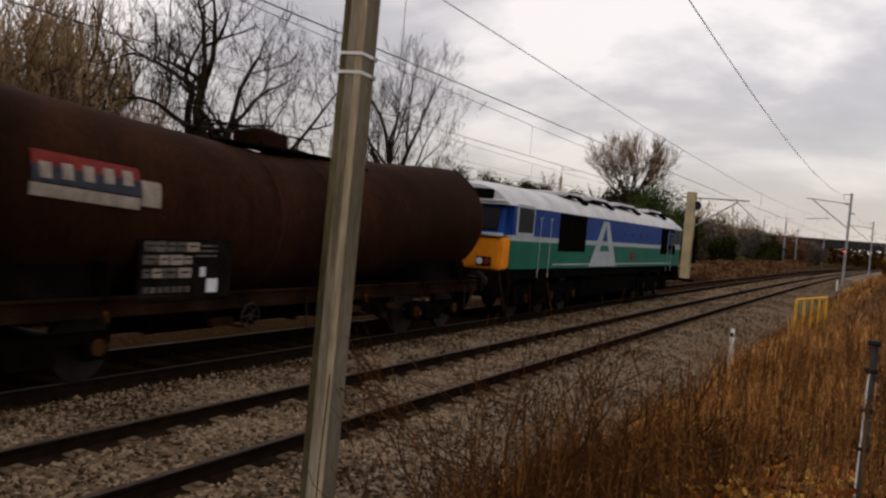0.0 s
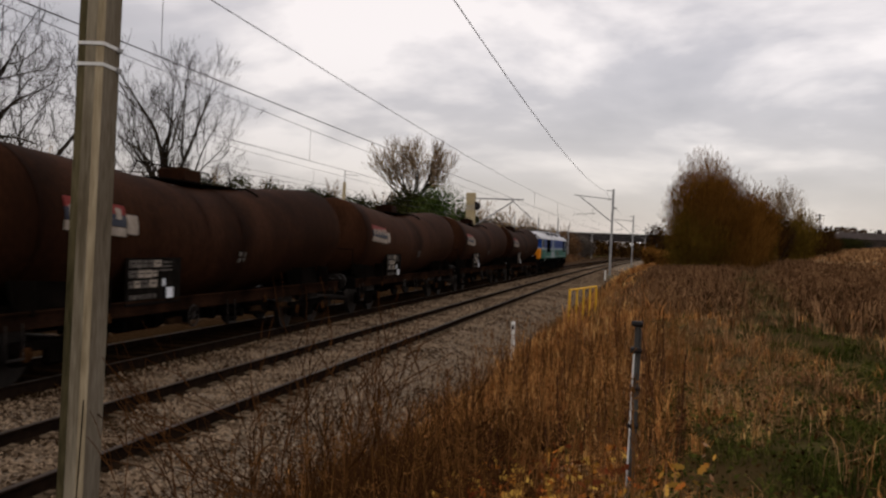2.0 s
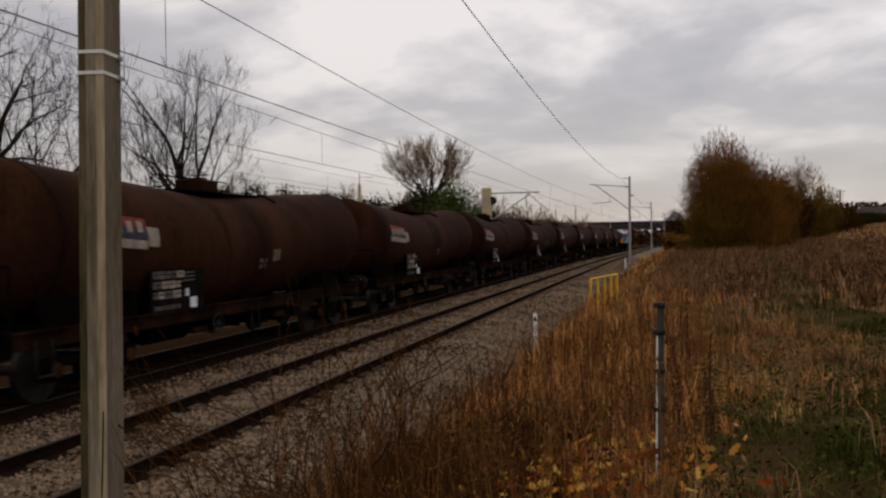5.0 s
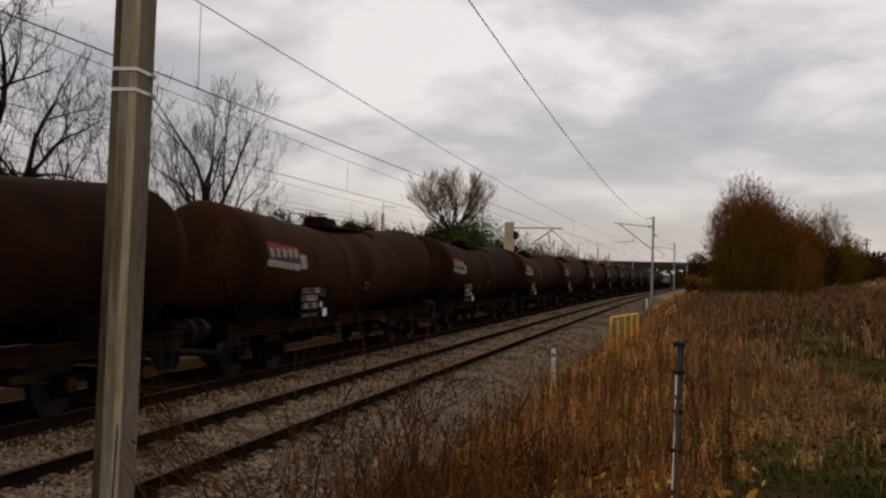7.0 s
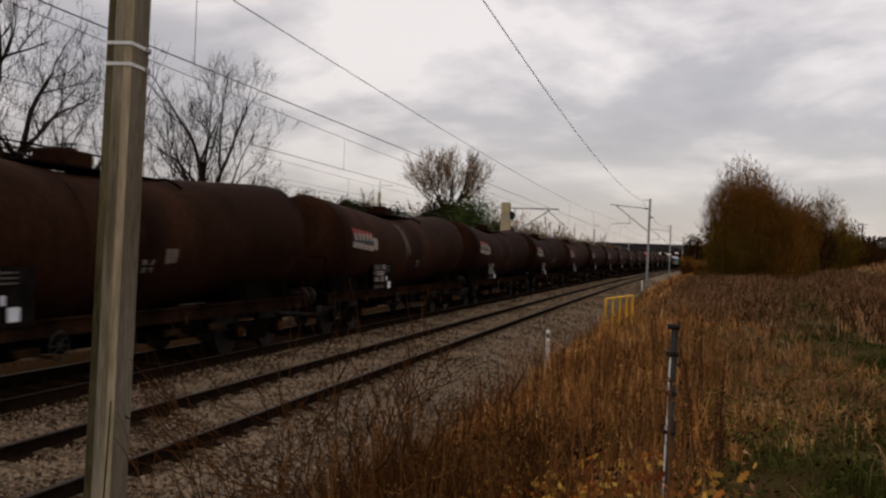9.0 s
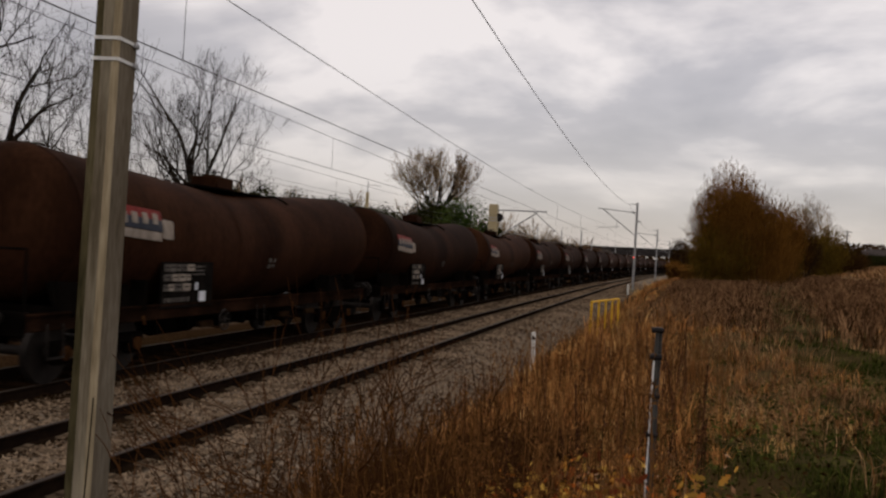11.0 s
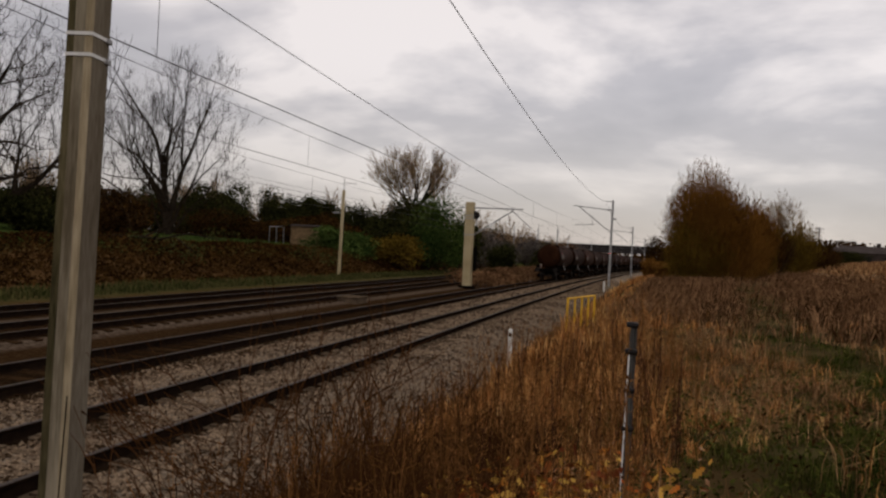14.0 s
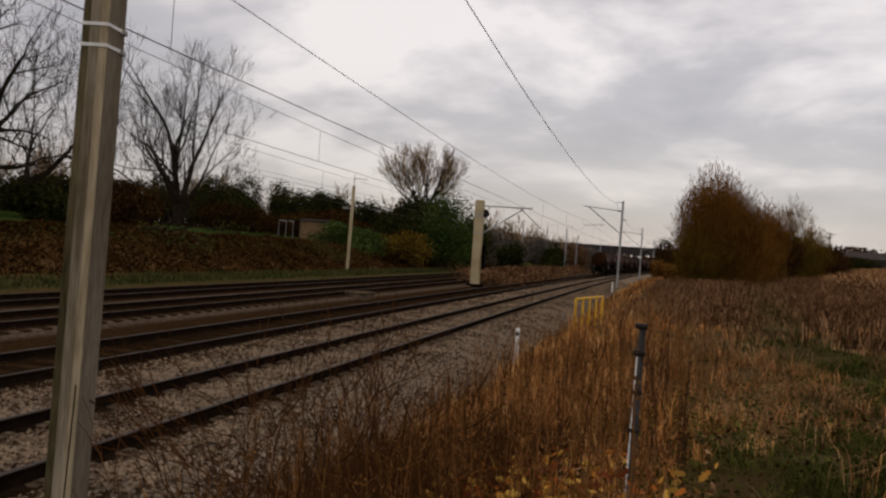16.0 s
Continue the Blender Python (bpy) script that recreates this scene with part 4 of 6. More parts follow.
            box(bm, (x * 1.323, s * 7.75, 2.55), (0.02, 0.7, 0.66), 0.008)
            part("cab_door", bm, M["loco_blue"], t)
            bm = bmesh.new()
            for z in (0.45, 0.72, 0.98):
                box(bm, (x * 1.28, s * 7.75, z), (0.16, 0.5, 0.03))
            for q in (-0.3, 0.3):
                box(bm, (x * 1.36, s * 7.75 + q, 0.8), (0.03, 0.03, 0.8))
            part("cab_steps", bm, M["frame"], t)
        bogie(t, s * 6.4, 2.0, 3, 0.52, 1.08)
    for x in (-1, 1):
        for y0, y1 in ((-6.55, -4.05), (6.2, 9.0) if x > 0 else (5.2, 8.0)):
            bm = bmesh.new()
            box(bm, (x * 1.322, (y0 + y1) / 2, 2.38), (0.02, y1 - y0, 1.1))
            g = part("grille", bm, M["black"], t, "black radiator grille")
            for i in range(10):
                bm = bmesh.new()
                box(bm, (x * 1.334, (y0 + y1) / 2, 1.9 + i * 0.105), (0.016, y1 - y0 - 0.06, 0.03))
                part("slat", bm, M["frame"], g)
        # plain pale emblem: an open triangle of three bars
        for dy0, dy1 in ((-3.2, -2.05), (-0.75, -1.85)):
            bm = bmesh.new()
            v = [bm.verts.new((x * xx, yy, zz)) for xx in (1.316, 1.334) for yy, zz in ((dy0 - 0.3, 1.36), (dy0 + 0.35, 1.36), (dy1 + 0.2, 2.86), (dy1 - 0.2, 2.86))]
            for f in ((0, 1, 2, 3), (7, 6, 5, 4), (0, 4, 5, 1), (1, 5, 6, 2), (2, 6, 7, 3), (3, 7, 4, 0)):
                bm.faces.new([v[i] for i in f])
            bmesh.ops.recalc_face_normals(bm, faces=bm.faces)
            part("pale_emblem", bm, M["loco_grey"], t)
        bm = bmesh.new()
        box(bm, (x * 1.326, -1.98, 1.62), (0.02, 2.1, 0.5))
        part("pale_emblem", bm, M["loco_grey"], t)
        bm = bmesh.new()
        rod(bm, (x * 1.31, 1.7, 1.75), (x * 1.335, 1.7, 1.75), 0.22, seg=18)
        part("red_emblem", bm, M["red"], t)
        for i in range(4):
            bm = bmesh.new()
            box(bm, (x * 1.326, 0.9 + i * 1.1, 2.5), (0.016, 0.8, 0.12))
            part("pale_bar", bm, M["loco_blue"], t)
        bm = bmesh.new()
        box(bm, (x * 1.325, 0.6, 1.45), (0.02, 15.0, 0.045))
        part("sill_stripe", bm, M["loco_grey"], t)
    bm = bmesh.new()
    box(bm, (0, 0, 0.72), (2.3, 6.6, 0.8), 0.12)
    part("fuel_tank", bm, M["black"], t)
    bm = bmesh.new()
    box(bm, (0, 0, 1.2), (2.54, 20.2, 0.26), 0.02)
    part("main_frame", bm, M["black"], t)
    return t


def tail_lamp(parent):
    bm = bmesh.new()
    box(bm, (-0.62, -7.08, 1.40), (0.18, 0.12, 0.36), 0.03)
    b = part("tail_lamp", bm, M["cream"], parent, "white tail lamp with a red lens")
    for z, k in ((1.33, "red"), (1.48, "black")):
        bm = bmesh.new()
        rod(bm, (-0.62, -7.13, z), (-0.62, -7.17, z), 0.065, seg=14)
        part("lens", bm, M[k], b)


def spill(parent, y0, rng):
    """Pale dried streaks running down the barrel from its hatch."""
    for i in range(7):
        y = y0 + rng.uniform(-0.35, 0.35)
        w = rng.uniform(0.025, 0.07)
        part("spill_streak", patch(y, y + w, rng.uniform(2.0, 2.5), rng.uniform(2.85, 3.1), 0.008), M["streak"], parent, "pale dried streak")


def sandy_end(parent):
    """Dried sandy product on the shoulder of the barrel's end."""
    bm = bmesh.new()
    rows = barrel(bm, R_TANK + 0.012, -5.86, -5.82, 1.25, 2.9, 1, 18)
    prev, za = rows[0], axis_z(5.85)
    for k in (0.15, 0.3, 0.45, 0.6, 0.75, 0.85):
        rr = math.sqrt(1 - k * k)
        cur = [bm.verts.new((rr * v.co.x, -5.85 - 0.55 * k - 0.012, za + rr * (v.co.z - za))) for v in rows[0]]
        for i in range(len(cur) - 1):
            bm.faces.new((prev[i], prev[i + 1], cur[i + 1], cur[i]))
        prev = cur
    bmesh.ops.recalc_face_normals(bm, faces=bm.faces)
    bmesh.ops.solidify(bm, geom=bm.faces[:], thickness=0.006)
    part("sandy_spill", bm, M["sand"], parent, "dried sandy spill on the barrel's end")


def hazard_mark(parent, y):
    bm = patch(y, y + 0.34, 1.88, 2.12, 0.02)
    part("hazard_mark", bm, M["streak"], parent, "small pale warning panel")


def train_pose(y):
    d = (bend(y + 4) - bend(y - 4)) / 8
    return pose(TRACKS["train"] + bend(y), y, 0, 0, 0, -math.degrees(math.atan(d)))


def build_train():
    made = [(loco(), 29.4)]
    w = tank_wagon()
    made.append((w, 10.88))
    for i in range(1, 19):
        c = copy_thing(w, pose(0, 0, 0))
        if i in (4, 9, 14):
            spill(c, -0.3, random.Random(i))
        if i in (5, 8, 12, 15):
            hazard_mark(c, 1.2)
        if i == 18:
            tail_lamp(c)
            c["label"] = "rusty brown bogie tank wagon carrying a white tail lamp"
        made.append((c, 10.88 - 15.24 * i))
    sandy_end(w)
    return made


TRAIN = build_train()


# ---- plants ----
def prisms(segs, sides):
    """Tapered prisms from rows of p0, p1, r0, r1, as one array of quads."""
    s = np.asarray(segs, dtype=float)
    p0, p1, r0, r1 = s[:, 0:3], s[:, 3:6], s[:, 6:7], s[:, 7:8]
    d = p1 - p0
    d /= np.linalg.norm(d, axis=1, keepdims=True) + 1e-9
    ref = np.where(np.abs(d[:, 2:3]) > 0.9, [[1.0, 0, 0]], [[0, 0, 1.0]])
    u = np.cross(d, ref)
    u /= np.linalg.norm(u, axis=1, keepdims=True) + 1e-9
    w = np.cross(d, u)
    out = []
    for k in range(sides if sides > 2 else 1):
        a, b = 2 * math.pi * k / sides, 2 * math.pi * (k + 1) / sides
        ea, eb = u * math.cos(a) + w * math.sin(a), u * math.cos(b) + w * math.sin(b)
        out.append(np.stack([p0 + ea * r0, p0 + eb * r0, p1 + eb * r1, p1 + ea * r1], 1))
    return np.concatenate(out).reshape(-1, 3)


def grow(rng, p, d, length, r, level, levels, out, up=0.12, spread=0.65, kids=3, wander=0.16):
    """One limb as a bent chain of pieces, with side limbs that repeat the pattern."""
    n = 4 if level < levels else 3
    pts, dirs = [np.array(p, float)], [np.array(d, float)]
    for i in range(n):
        nd = dirs[-1] + rng.normal(0, wander, 3) + np.array([0, 0, up])
        nd /= np.linalg.norm(nd)
        pts.append(pts[-1] + nd * length / n)
        dirs.append(nd)
    for i in range(n):
        a, b = 1 - 0.62 * i / n, 1 - 0.62 * (i + 1) / n
        out.append((level, (*pts[i], *pts[i + 1], r * a, r * b)))
    if level >= levels:
        return
    count = kids + (1 if level else 0)
    for k in range(count):
        f = 0.30 + 0.70 * (k + rng.random()) / count
        i = min(int(f * n), n - 1)
        q = pts[i] + (pts[i + 1] - pts[i]) * (f * n - i)
        side = rng.normal(0, 1, 3)
        side -= dirs[i] * side.dot(dirs[i])
        side /= np.linalg.norm(side) + 1e-9
        nd = dirs[i] * (1 - spread * 0.5) + side * spread * (0.7 + 0.5 * rng.random())
        nd /= np.linalg.norm(nd)
        grow(rng, q, nd, length * (0.52 + 0.22 * rng.random()), max(r * (1 - 0.6 * f) * 0.72, 0.008), level + 1, levels, out, up, spread, kids, wander)
    grow(rng, pts[-1], dirs[-1], length * 0.6, r * 0.4, level + 1, levels, out, up, spread, kids, wander)


def bare_tree(base, stems, levels, label, seed, twig="twig", up=0.12, spread=0.65, kids=3, thin=1.0, wander=0.16):
    """stems: rows of direction, length and radius."""
    rng = np.random.default_rng(seed)
    segs = []
    for d, ln, r in stems:
        d = np.array(d, float)
        grow(rng, base, d / np.linalg.norm(d), ln, r, 0, levels, segs, up, spread, kids, wander)
    t = thing("tree", None, label, "tree", "bare trees")
    thick = [s for lv, s in segs if lv <= 1]
    fine = [(lv, (*s[:6], max(s[6], 0.011) * thin, max(s[7], 0.009) * thin)) for lv, s in segs if lv > 1]
    limbs, tips = [s for lv, s in fine if lv == 2], [(*s[:6], s[6] * 1.5, s[7] * 1.5) for lv, s in fine if lv > 2]
    quads("trunk", prisms(thick, 7), 4, M["bark"], t)
    quads("crown", np.concatenate([prisms(limbs, 3), prisms(tips, 2)]), 4, M[twig], t)
    return t


def leaves(centers, sizes, rng, aspect=1.0, flat=0.0):
    """Randomly turned four-cornered leaves or sprays."""
    n = len(centers)
    a = rng.normal(0, 1, (n, 3))
    a[:, 2] *= 1 - flat
    a /= np.linalg.norm(a, axis=1, keepdims=True)
    b = np.cross(a, rng.normal(0, 1, (n, 3)))
    b /= np.linalg.norm(b, axis=1, keepdims=True)
    s = np.asarray(sizes)[:, None]
    c = np.asarray(centers)
    return np.stack([c - a * s * aspect, c - b * s * 0.5, c + a * s * aspect, c + b * s * 0.5], 1).reshape(-1, 3)


def lump(rng, c, r, n, rough=0.35, shell=0.5, nlobes=7):
    """Points in an uneven rounded mass made of several lobes."""
    c, r = np.array(c, float), np.array(r, float)
    pts = []
    for i in range(nlobes):
        o = rng.normal(0, 1, 3)
        o /= np.linalg.norm(o)
        o = o * rng.random() ** 0.4 * 0.62
        k = 0.36 + 0.3 * rng.random()
        m = n // nlobes
        q = rng.normal(0, 1, (m, 3))
        q /= np.linalg.norm(q, axis=1, keepdims=True)
        q *= (shell + (1 - shell) * rng.random((m, 1))) * (1 + rough * rng.normal(0, 0.5, (m, 1)))
        pts.append(c + (o + q * k) * r)
    return np.concatenate(pts)


def shrub(name, c, r, n, size, material, label, category, seed, nlobes=7, stems=0, twig=None, group="", kind="", aspect=1.0, rough=0.35):
    rng = np.random.default_rng(seed)
    p = lump(rng, c, r, n, rough, 0.5, nlobes)
    floor = land(p[:, 0], p[:, 1])
    p = p[p[:, 2] > floor]
    t = thing(name, None, label, category, group, kind)
    quads("crown", leaves(p, size * (0.5 + rng.random(len(p))), rng, aspect), 4, M[material], t)
    z0 = float(land(c[0], c[1])) - 0.1
    segs = []
    for i in range(max(stems, 3)):
        q = p[rng.integers(len(p))]
        b = np.array([c[0] + rng.normal(0, r[0] * 0.25), c[1] + rng.normal(0, r[1] * 0.25), z0])
        grow(rng, b, (q - b) / np.linalg.norm(q - b), np.linalg.norm(q - b) * 0.6, 0.03 + 0.012 * r[2], 0, 2 if stems else 1, segs, 0.03, 0.5, 3)
    quads("trunk", prisms([s for lv, s in segs], 4), 4, M[twig or "bark"], t)
    return t


def sprays(p, c, r, rng, lo, hi, wide):
    """Fine upright shoots that lean outwards from the middle of a thicket."""
    n = len(p)
    d = (p - np.array(c)) / np.array(r) * [0.45, 0.45, 0.2] + [0, 0, 1.0] + rng.normal(0, 0.22, (n, 3))
    d /= np.linalg.norm(d, axis=1, keepdims=True)
    ln = (lo + (hi - lo) * rng.random((n, 1)))
    a = rng.random(n) * 2 * math.pi
    side = np.stack([np.cos(a), np.sin(a), np.zeros(n)], 1) * wide * (0.5 + rng.random((n, 1)))
    b, e = p - d * ln * 0.5, p + d * ln * 0.5
    return np.stack([b - side, b + side, e + side * 0.25, e - side * 0.25], 1).reshape(-1, 3)


def thicket(name, c, r, n, material, label, category, seed, nlobes, group="", lo=0.18, hi=0.5, wide=0.017, stems=8):
    rng = np.random.default_rng(seed)
    p = lump(rng, c, r, n, 0.08, 0.45, nlobes)
    p = p[p[:, 2] > land(p[:, 0], p[:, 1])]
    t = thing(name, None, label, category, group)
    quads("crown", sprays(p, c, r, rng, lo, hi, wide), 4, M[material], t)
    segs, z0 = [], float(land(c[0], c[1])) - 0.1
    for i in range(stems):
        q = p[rng.integers(len(p))]
        b = np.array([c[0] + rng.normal(0, r[0] * 0.3), c[1] + rng.normal(0, r[1] * 0.3), z0])
        grow(rng, b, (q - b) / np.linalg.norm(q - b), np.linalg.norm(q - b) * 0.6, 0.03 + 0.01 * r[2], 0, 2, segs, 0.05, 0.4, 3)
    quads("trunk", prisms([s for lv, s in segs], 4), 4, M["twig"], t)
    return t


def stuff(name, corners, per, material, label, category):
    return tagged(quads(name, corners, per, M[material]), label, category, kind="stuff")


def blades(rng, x, y, h, w, lean=0.35, z=None):
    """Grass blades: bent tapering strips, six corners each."""
    n = len(x)
    z0 = land(x, y) if z is None else z
    a = rng.random(n) * 2 * math.pi
    dx, dy = np.cos(a), np.sin(a)
    k = np.abs(rng.normal(0, lean, n)) + 0.25 * lean
    base = np.stack([x, y, z0 - 0.03], 1)
    mid = base + np.stack([dx * k * h * 0.28, dy * k * h * 0.28, h * 0.62], 1)
    drop = 1 - 0.45 * np.minimum(k * k, 1.2)
    tip = base + np.stack([dx * k * h, dy * k * h, h * np.maximum(drop, 0.35)], 1)
    f = a + rng.normal(math.pi / 2, 0.6, n)
    side = np.stack([np.cos(f) * w / 2, np.sin(f) * w / 2, np.zeros(n)], 1)
    return np.stack([base - side, base + side, mid + side * 0.85, mid - side * 0.85, tip + side * 0.2, tip - side * 0.2], 1)


def strips(name, v, material):
    """One mesh of six-cornered blades, each a strip of two faces."""
    n = len(v)
    me = bpy.data.meshes.new(name)
    me.vertices.add(n * 6)
    me.vertices.foreach_set("co", np.asarray(v, dtype=np.float32).ravel())
    idx = (np.array([0, 1, 2, 3, 3, 2, 4, 5])[None] + 6 * np.arange(n)[:, None]).astype(np.int32).ravel()
    me.loops.add(len(idx))
    me.loops.foreach_set("vertex_index", idx)
    me.polygons.add(n * 2)
    me.polygons.foreach_set("loop_start", np.arange(0, len(idx), 4, dtype=np.int32))
    me.update(calc_edges=True)
    me.materials.append(material)
    return new(name, me)


def turf(name, v, material, label, category="grass"):
    return tagged(strips(name, v, M[material]), label, category, kind="stuff")


def patchy(x, y, s, o=0.0):
    return 0.5 + 0.25 * (np.sin(x * s + 1.7 * np.sin(y * s * 0.6 + o)) + np.sin(y * s * 0.8 + 2.1 * np.sin(x * s * 0.5 + o * 2)))


def build_grass():
    rng = np.random.default_rng(11)

    def field(n, x0, x1, y0, y1, hmin, hmax, w, keep, power=1.0, per=14, wide=0.06, lean=0.5):
        """Tussocks: blades gathered round scattered roots."""
        m = n // per
        y = y0 + (y1 - y0) * rng.random(m) ** power
        x = x0 + (x1 - x0) * rng.random(m) + bends(y)
        k = keep(x - bends(y), y) * np.clip(2.4 * patchy(x, y, 5.3, 3.0) - 0.3, 0.08, 1) > rng.random(m)
        x, y = x[k], y[k]
        h = (hmin + (hmax - hmin) * rng.random(len(x)) ** 1.5) * (0.35 + 0.6 * patchy(x, y, 1.1) + 0.45 * patchy(x, y, 3.7, 1.0)) * np.where(x - bends(y) > 0.6, 0.6, 1.0)
        x, y, h = np.repeat(x, per), np.repeat(y, per), np.repeat(h, per)
        q = len(x)
        x, y = x + rng.normal(0, wide, q), y + rng.normal(0, wide, q)
        return blades(rng, x, y, h * (0.35 + 0.65 * rng.random(q)), w * (0.6 + 0.8 * rng.random(q)), lean)
    path = lambda y: np.interp(y, [0, 6, 8, 10, 14, 18.5, 33, 70, 90], [2.4, 2.7, 3.0, 3.45, 3.8, 3.35, 4.6, 8.4, 10.0])
    spot = lambda x, y, a, b, r: np.exp(-((x - a) / r) ** 2 - ((y - b) / (r * 1.8)) ** 2)
    spots = lambda x, y: 0.9 * spot(x, y, 0.55, 9.2, 0.42) + 0.9 * spot(x, y, 0.95, 7.0, 0.5) + 0.7 * spot(x, y, 1.15, 10.8, 0.35) + 0.8 * spot(x, y, 1.9, 7.4, 0.5) + 0.8 * spot(x, y, 1.5, 5.8, 0.6)
    lane = lambda x, y: np.clip(1.15 * np.exp(-((x - path(y)) / (0.6 + 0.026 * y)) ** 2) + spots(x, y), 0, 1)
    edge = lambda x, y: np.clip((x + 3.0 - 0.4 * np.clip((y - 7) / 10, 0, 1)) / 0.5, 0, 1)
    strip = lambda x, y: 1 / (1 + np.exp((x - 0.45 + 0.4 * np.sin(y * 0.5)) * 3.0))
    near = lambda y: 1 - 0.55 * np.clip((y - 18) / 10, 0, 1)
    tall = lambda x, y: near(y) * edge(x, y) * (0.25 + 0.75 * patchy(x, y, 0.9)) * (0.14 + 0.86 * strip(x, y)) * (1 - 0.97 * lane(x, y)) * np.clip((y - 4.3) / 5, 0.15, 1)
    rust = lambda x, y: near(y) * edge(x, y) * (1.1 - 0.7 * patchy(x, y, 0.9)) * (0.32 + 0.68 * strip(x, y)) * (1 - 0.97 * lane(x, y)) * np.clip((y - 4) / 5, 0.45, 1)
    pale = lambda x, y: (1 - 0.8 * strip(x, y)) * (0.3 + 0.7 * patchy(x, y, 0.8, 0.7)) * (1 - 0.98 * lane(x, y)) * edge(x, y) * np.where(y < 9, 0.55, 1.0)
    grn = lambda x, y: np.clip((x + 2.4) / 2.5, 0.15, 1) * np.clip(0.28 + 0.06 * (x > 0.6) + 0.95 * lane(x, y) + 0.35 * (patchy(x, y, 0.7, 2.0) > 0.6), 0, 1)
    turf("dry_grass", np.concatenate([field(70000, -3.1, 6, 4.3, 15, 0.3, 0.85, 0.009, tall, 1.3, lean=0.65), field(46000, -3.0, 16, 15, 46, 0.4, 0.95, 0.018, tall, 1.4, wide=0.12), field(16000, -2.9, 30, 46, 130, 0.4, 0.8, 0.06, tall, wide=0.3)]),
         "dry", "tall dry straw-coloured grass on rough trackside ground")
    turf("russet_grass", np.concatenate([field(64000, -3.2, 6, 4.0, 15, 0.3, 0.85, 0.009, rust, 1.3, lean=0.65), field(46000, -3.0, 16, 15, 46, 0.3, 0.9, 0.02, rust, 1.4, wide=0.12), field(16000, -2.9, 26, 46, 130, 0.4, 0.9, 0.07, rust, wide=0.3)]),
         "russet", "russet brown dead grass and weeds beside the track")
    turf("fawn_grass", np.concatenate([field(110000, -0.2, 7, 4.3, 16, 0.3, 1.0, 0.0065, pale, 1.3, 18, 0.07, 0.65), field(70000, -1.0, 17, 16, 48, 0.35, 1.05, 0.016, pale, 1.4, 18, 0.13, 0.6), field(16000, 2, 30, 48, 120, 0.4, 0.9, 0.06, pale, wide=0.3)]),
         "fawn", "soft fawn dead grass on rough ground")
    turf("green_grass", np.concatenate([field(120000, -2.2, 8, 3.4, 16, 0.12, 0.5, 0.008, grn, 1.3, 12, 0.09, 0.7), field(60000, -1.5, 14, 16, 60, 0.14, 0.5, 0.02, grn, 1.4, 12, 0.15, 0.7)]),
         "green", "short green grass along a worn path")
    # low turf underfoot
    n = 16000
    y = -7 + 11 * rng.random(n)
    x = -2.4 + 9.5 * rng.random(n)
    turf("trampled_grass", blades(rng, x, y, 0.06 + 0.2 * rng.random(n), 0.012, 0.7), "fawn", "short trampled grass on rough ground")
    # strip of turf beyond the far track
    n = 16000
    y = -5 + 125 * rng.random(n)
    x = -22.6 + 2.4 * rng.random(n)
    turf("verge_grass", blades(rng, x, y, 0.08 + 0.25 * rng.random(n), 0.05), "verge", "short olive grass strip beside the far track")
    # field stubble to the right
    n = 22000
    y = 40 + 190 * rng.random(n)
    x = 14 + 70 * rng.random(n) + y * 0.05
    turf("field_stubble", blades(rng, x, y, 0.25 + 0.4 * rng.random(n), 0.12), "fawn", "pale dry grass of a rising field")
    # dead weed stems
    n = 650
    y = 4.2 + 12 * rng.random(n) ** 1.4
    x = np.where(y < 8, -2.7, -2.1) + 3.1 * rng.random(n)
    h = 0.5 + 0.75 * rng.random(n)
    z = land(x, y)
    lx, ly = rng.normal(0, 0.12, n) * h, rng.normal(0, 0.12, n) * h
    seg = np.stack([x, y, z, x + lx, y + ly, z + h, np.full(n, 0.0045), np.full(n, 0.002)], 1)
    heads = np.stack([x + lx, y + ly, z + h], 1)
    side = []
    for k in range(5):
        f = 0.45 + 0.12 * k
        p = np.stack([x + lx * f, y + ly * f, z + h * f], 1)
        q = p + rng.normal(0, 0.07, (n, 3)) + [0, 0, 0.08]
        side.append(np.concatenate([p, q, np.full((n, 1), 0.003), np.full((n, 1), 0.0015)], 1))
    stuff("dead_weed_stems", prisms(np.concatenate([seg] + side), 3), 4, "stem", "brown dead weed stems among the grass", "weeds")
    p = np.repeat(heads, 5, 0) + rng.normal(0, 0.022, (n * 5, 3)) - [0, 0, 0.02]
    stuff("seed_heads", leaves(p, 0.006 + 0.009 * rng.random(len(p)), rng, 1.2), 4, "stem", "small brown seed heads on dead weeds", "weeds")
    # dark tangle of dead weeds between the verge and the ballast
    n = 1500
    y = 4.3 + 4.2 * rng.random(n)
    x = -2.75 + 2.3 * rng.random(n)
    h = (0.35 + 0.6 * rng.random(n)) * (0.55 + 0.6 * patchy(x, y, 2.3, 0.4))
    root = np.stack([x, y, land(x, y)], 1)
    top = root + np.stack([rng.normal(0, 0.3, n) * h, rng.normal(0, 0.3, n) * h, h], 1)
    rows = [np.concatenate([root, top, np.full((n, 1), 0.0042), np.full((n, 1), 0.0018)], 1)]
    for k in range(6):
        f = 0.3 + 0.65 * rng.random((n, 1))
        p = root + (top - root) * f
        q = p + rng.normal(0, 0.09, (n, 3)) + [0, 0, 0.06]
        rows.append(np.concatenate([p, q, np.full((n, 1), 0.0026), np.full((n, 1), 0.0013)], 1))
    stuff("weed_tangle", prisms(np.concatenate(rows), 3), 4, "sapling", "tangle of dark dead weeds beside the ballast", "weeds")
    n = 9000
    y = 4.2 + 4.6 * rng.random(n)
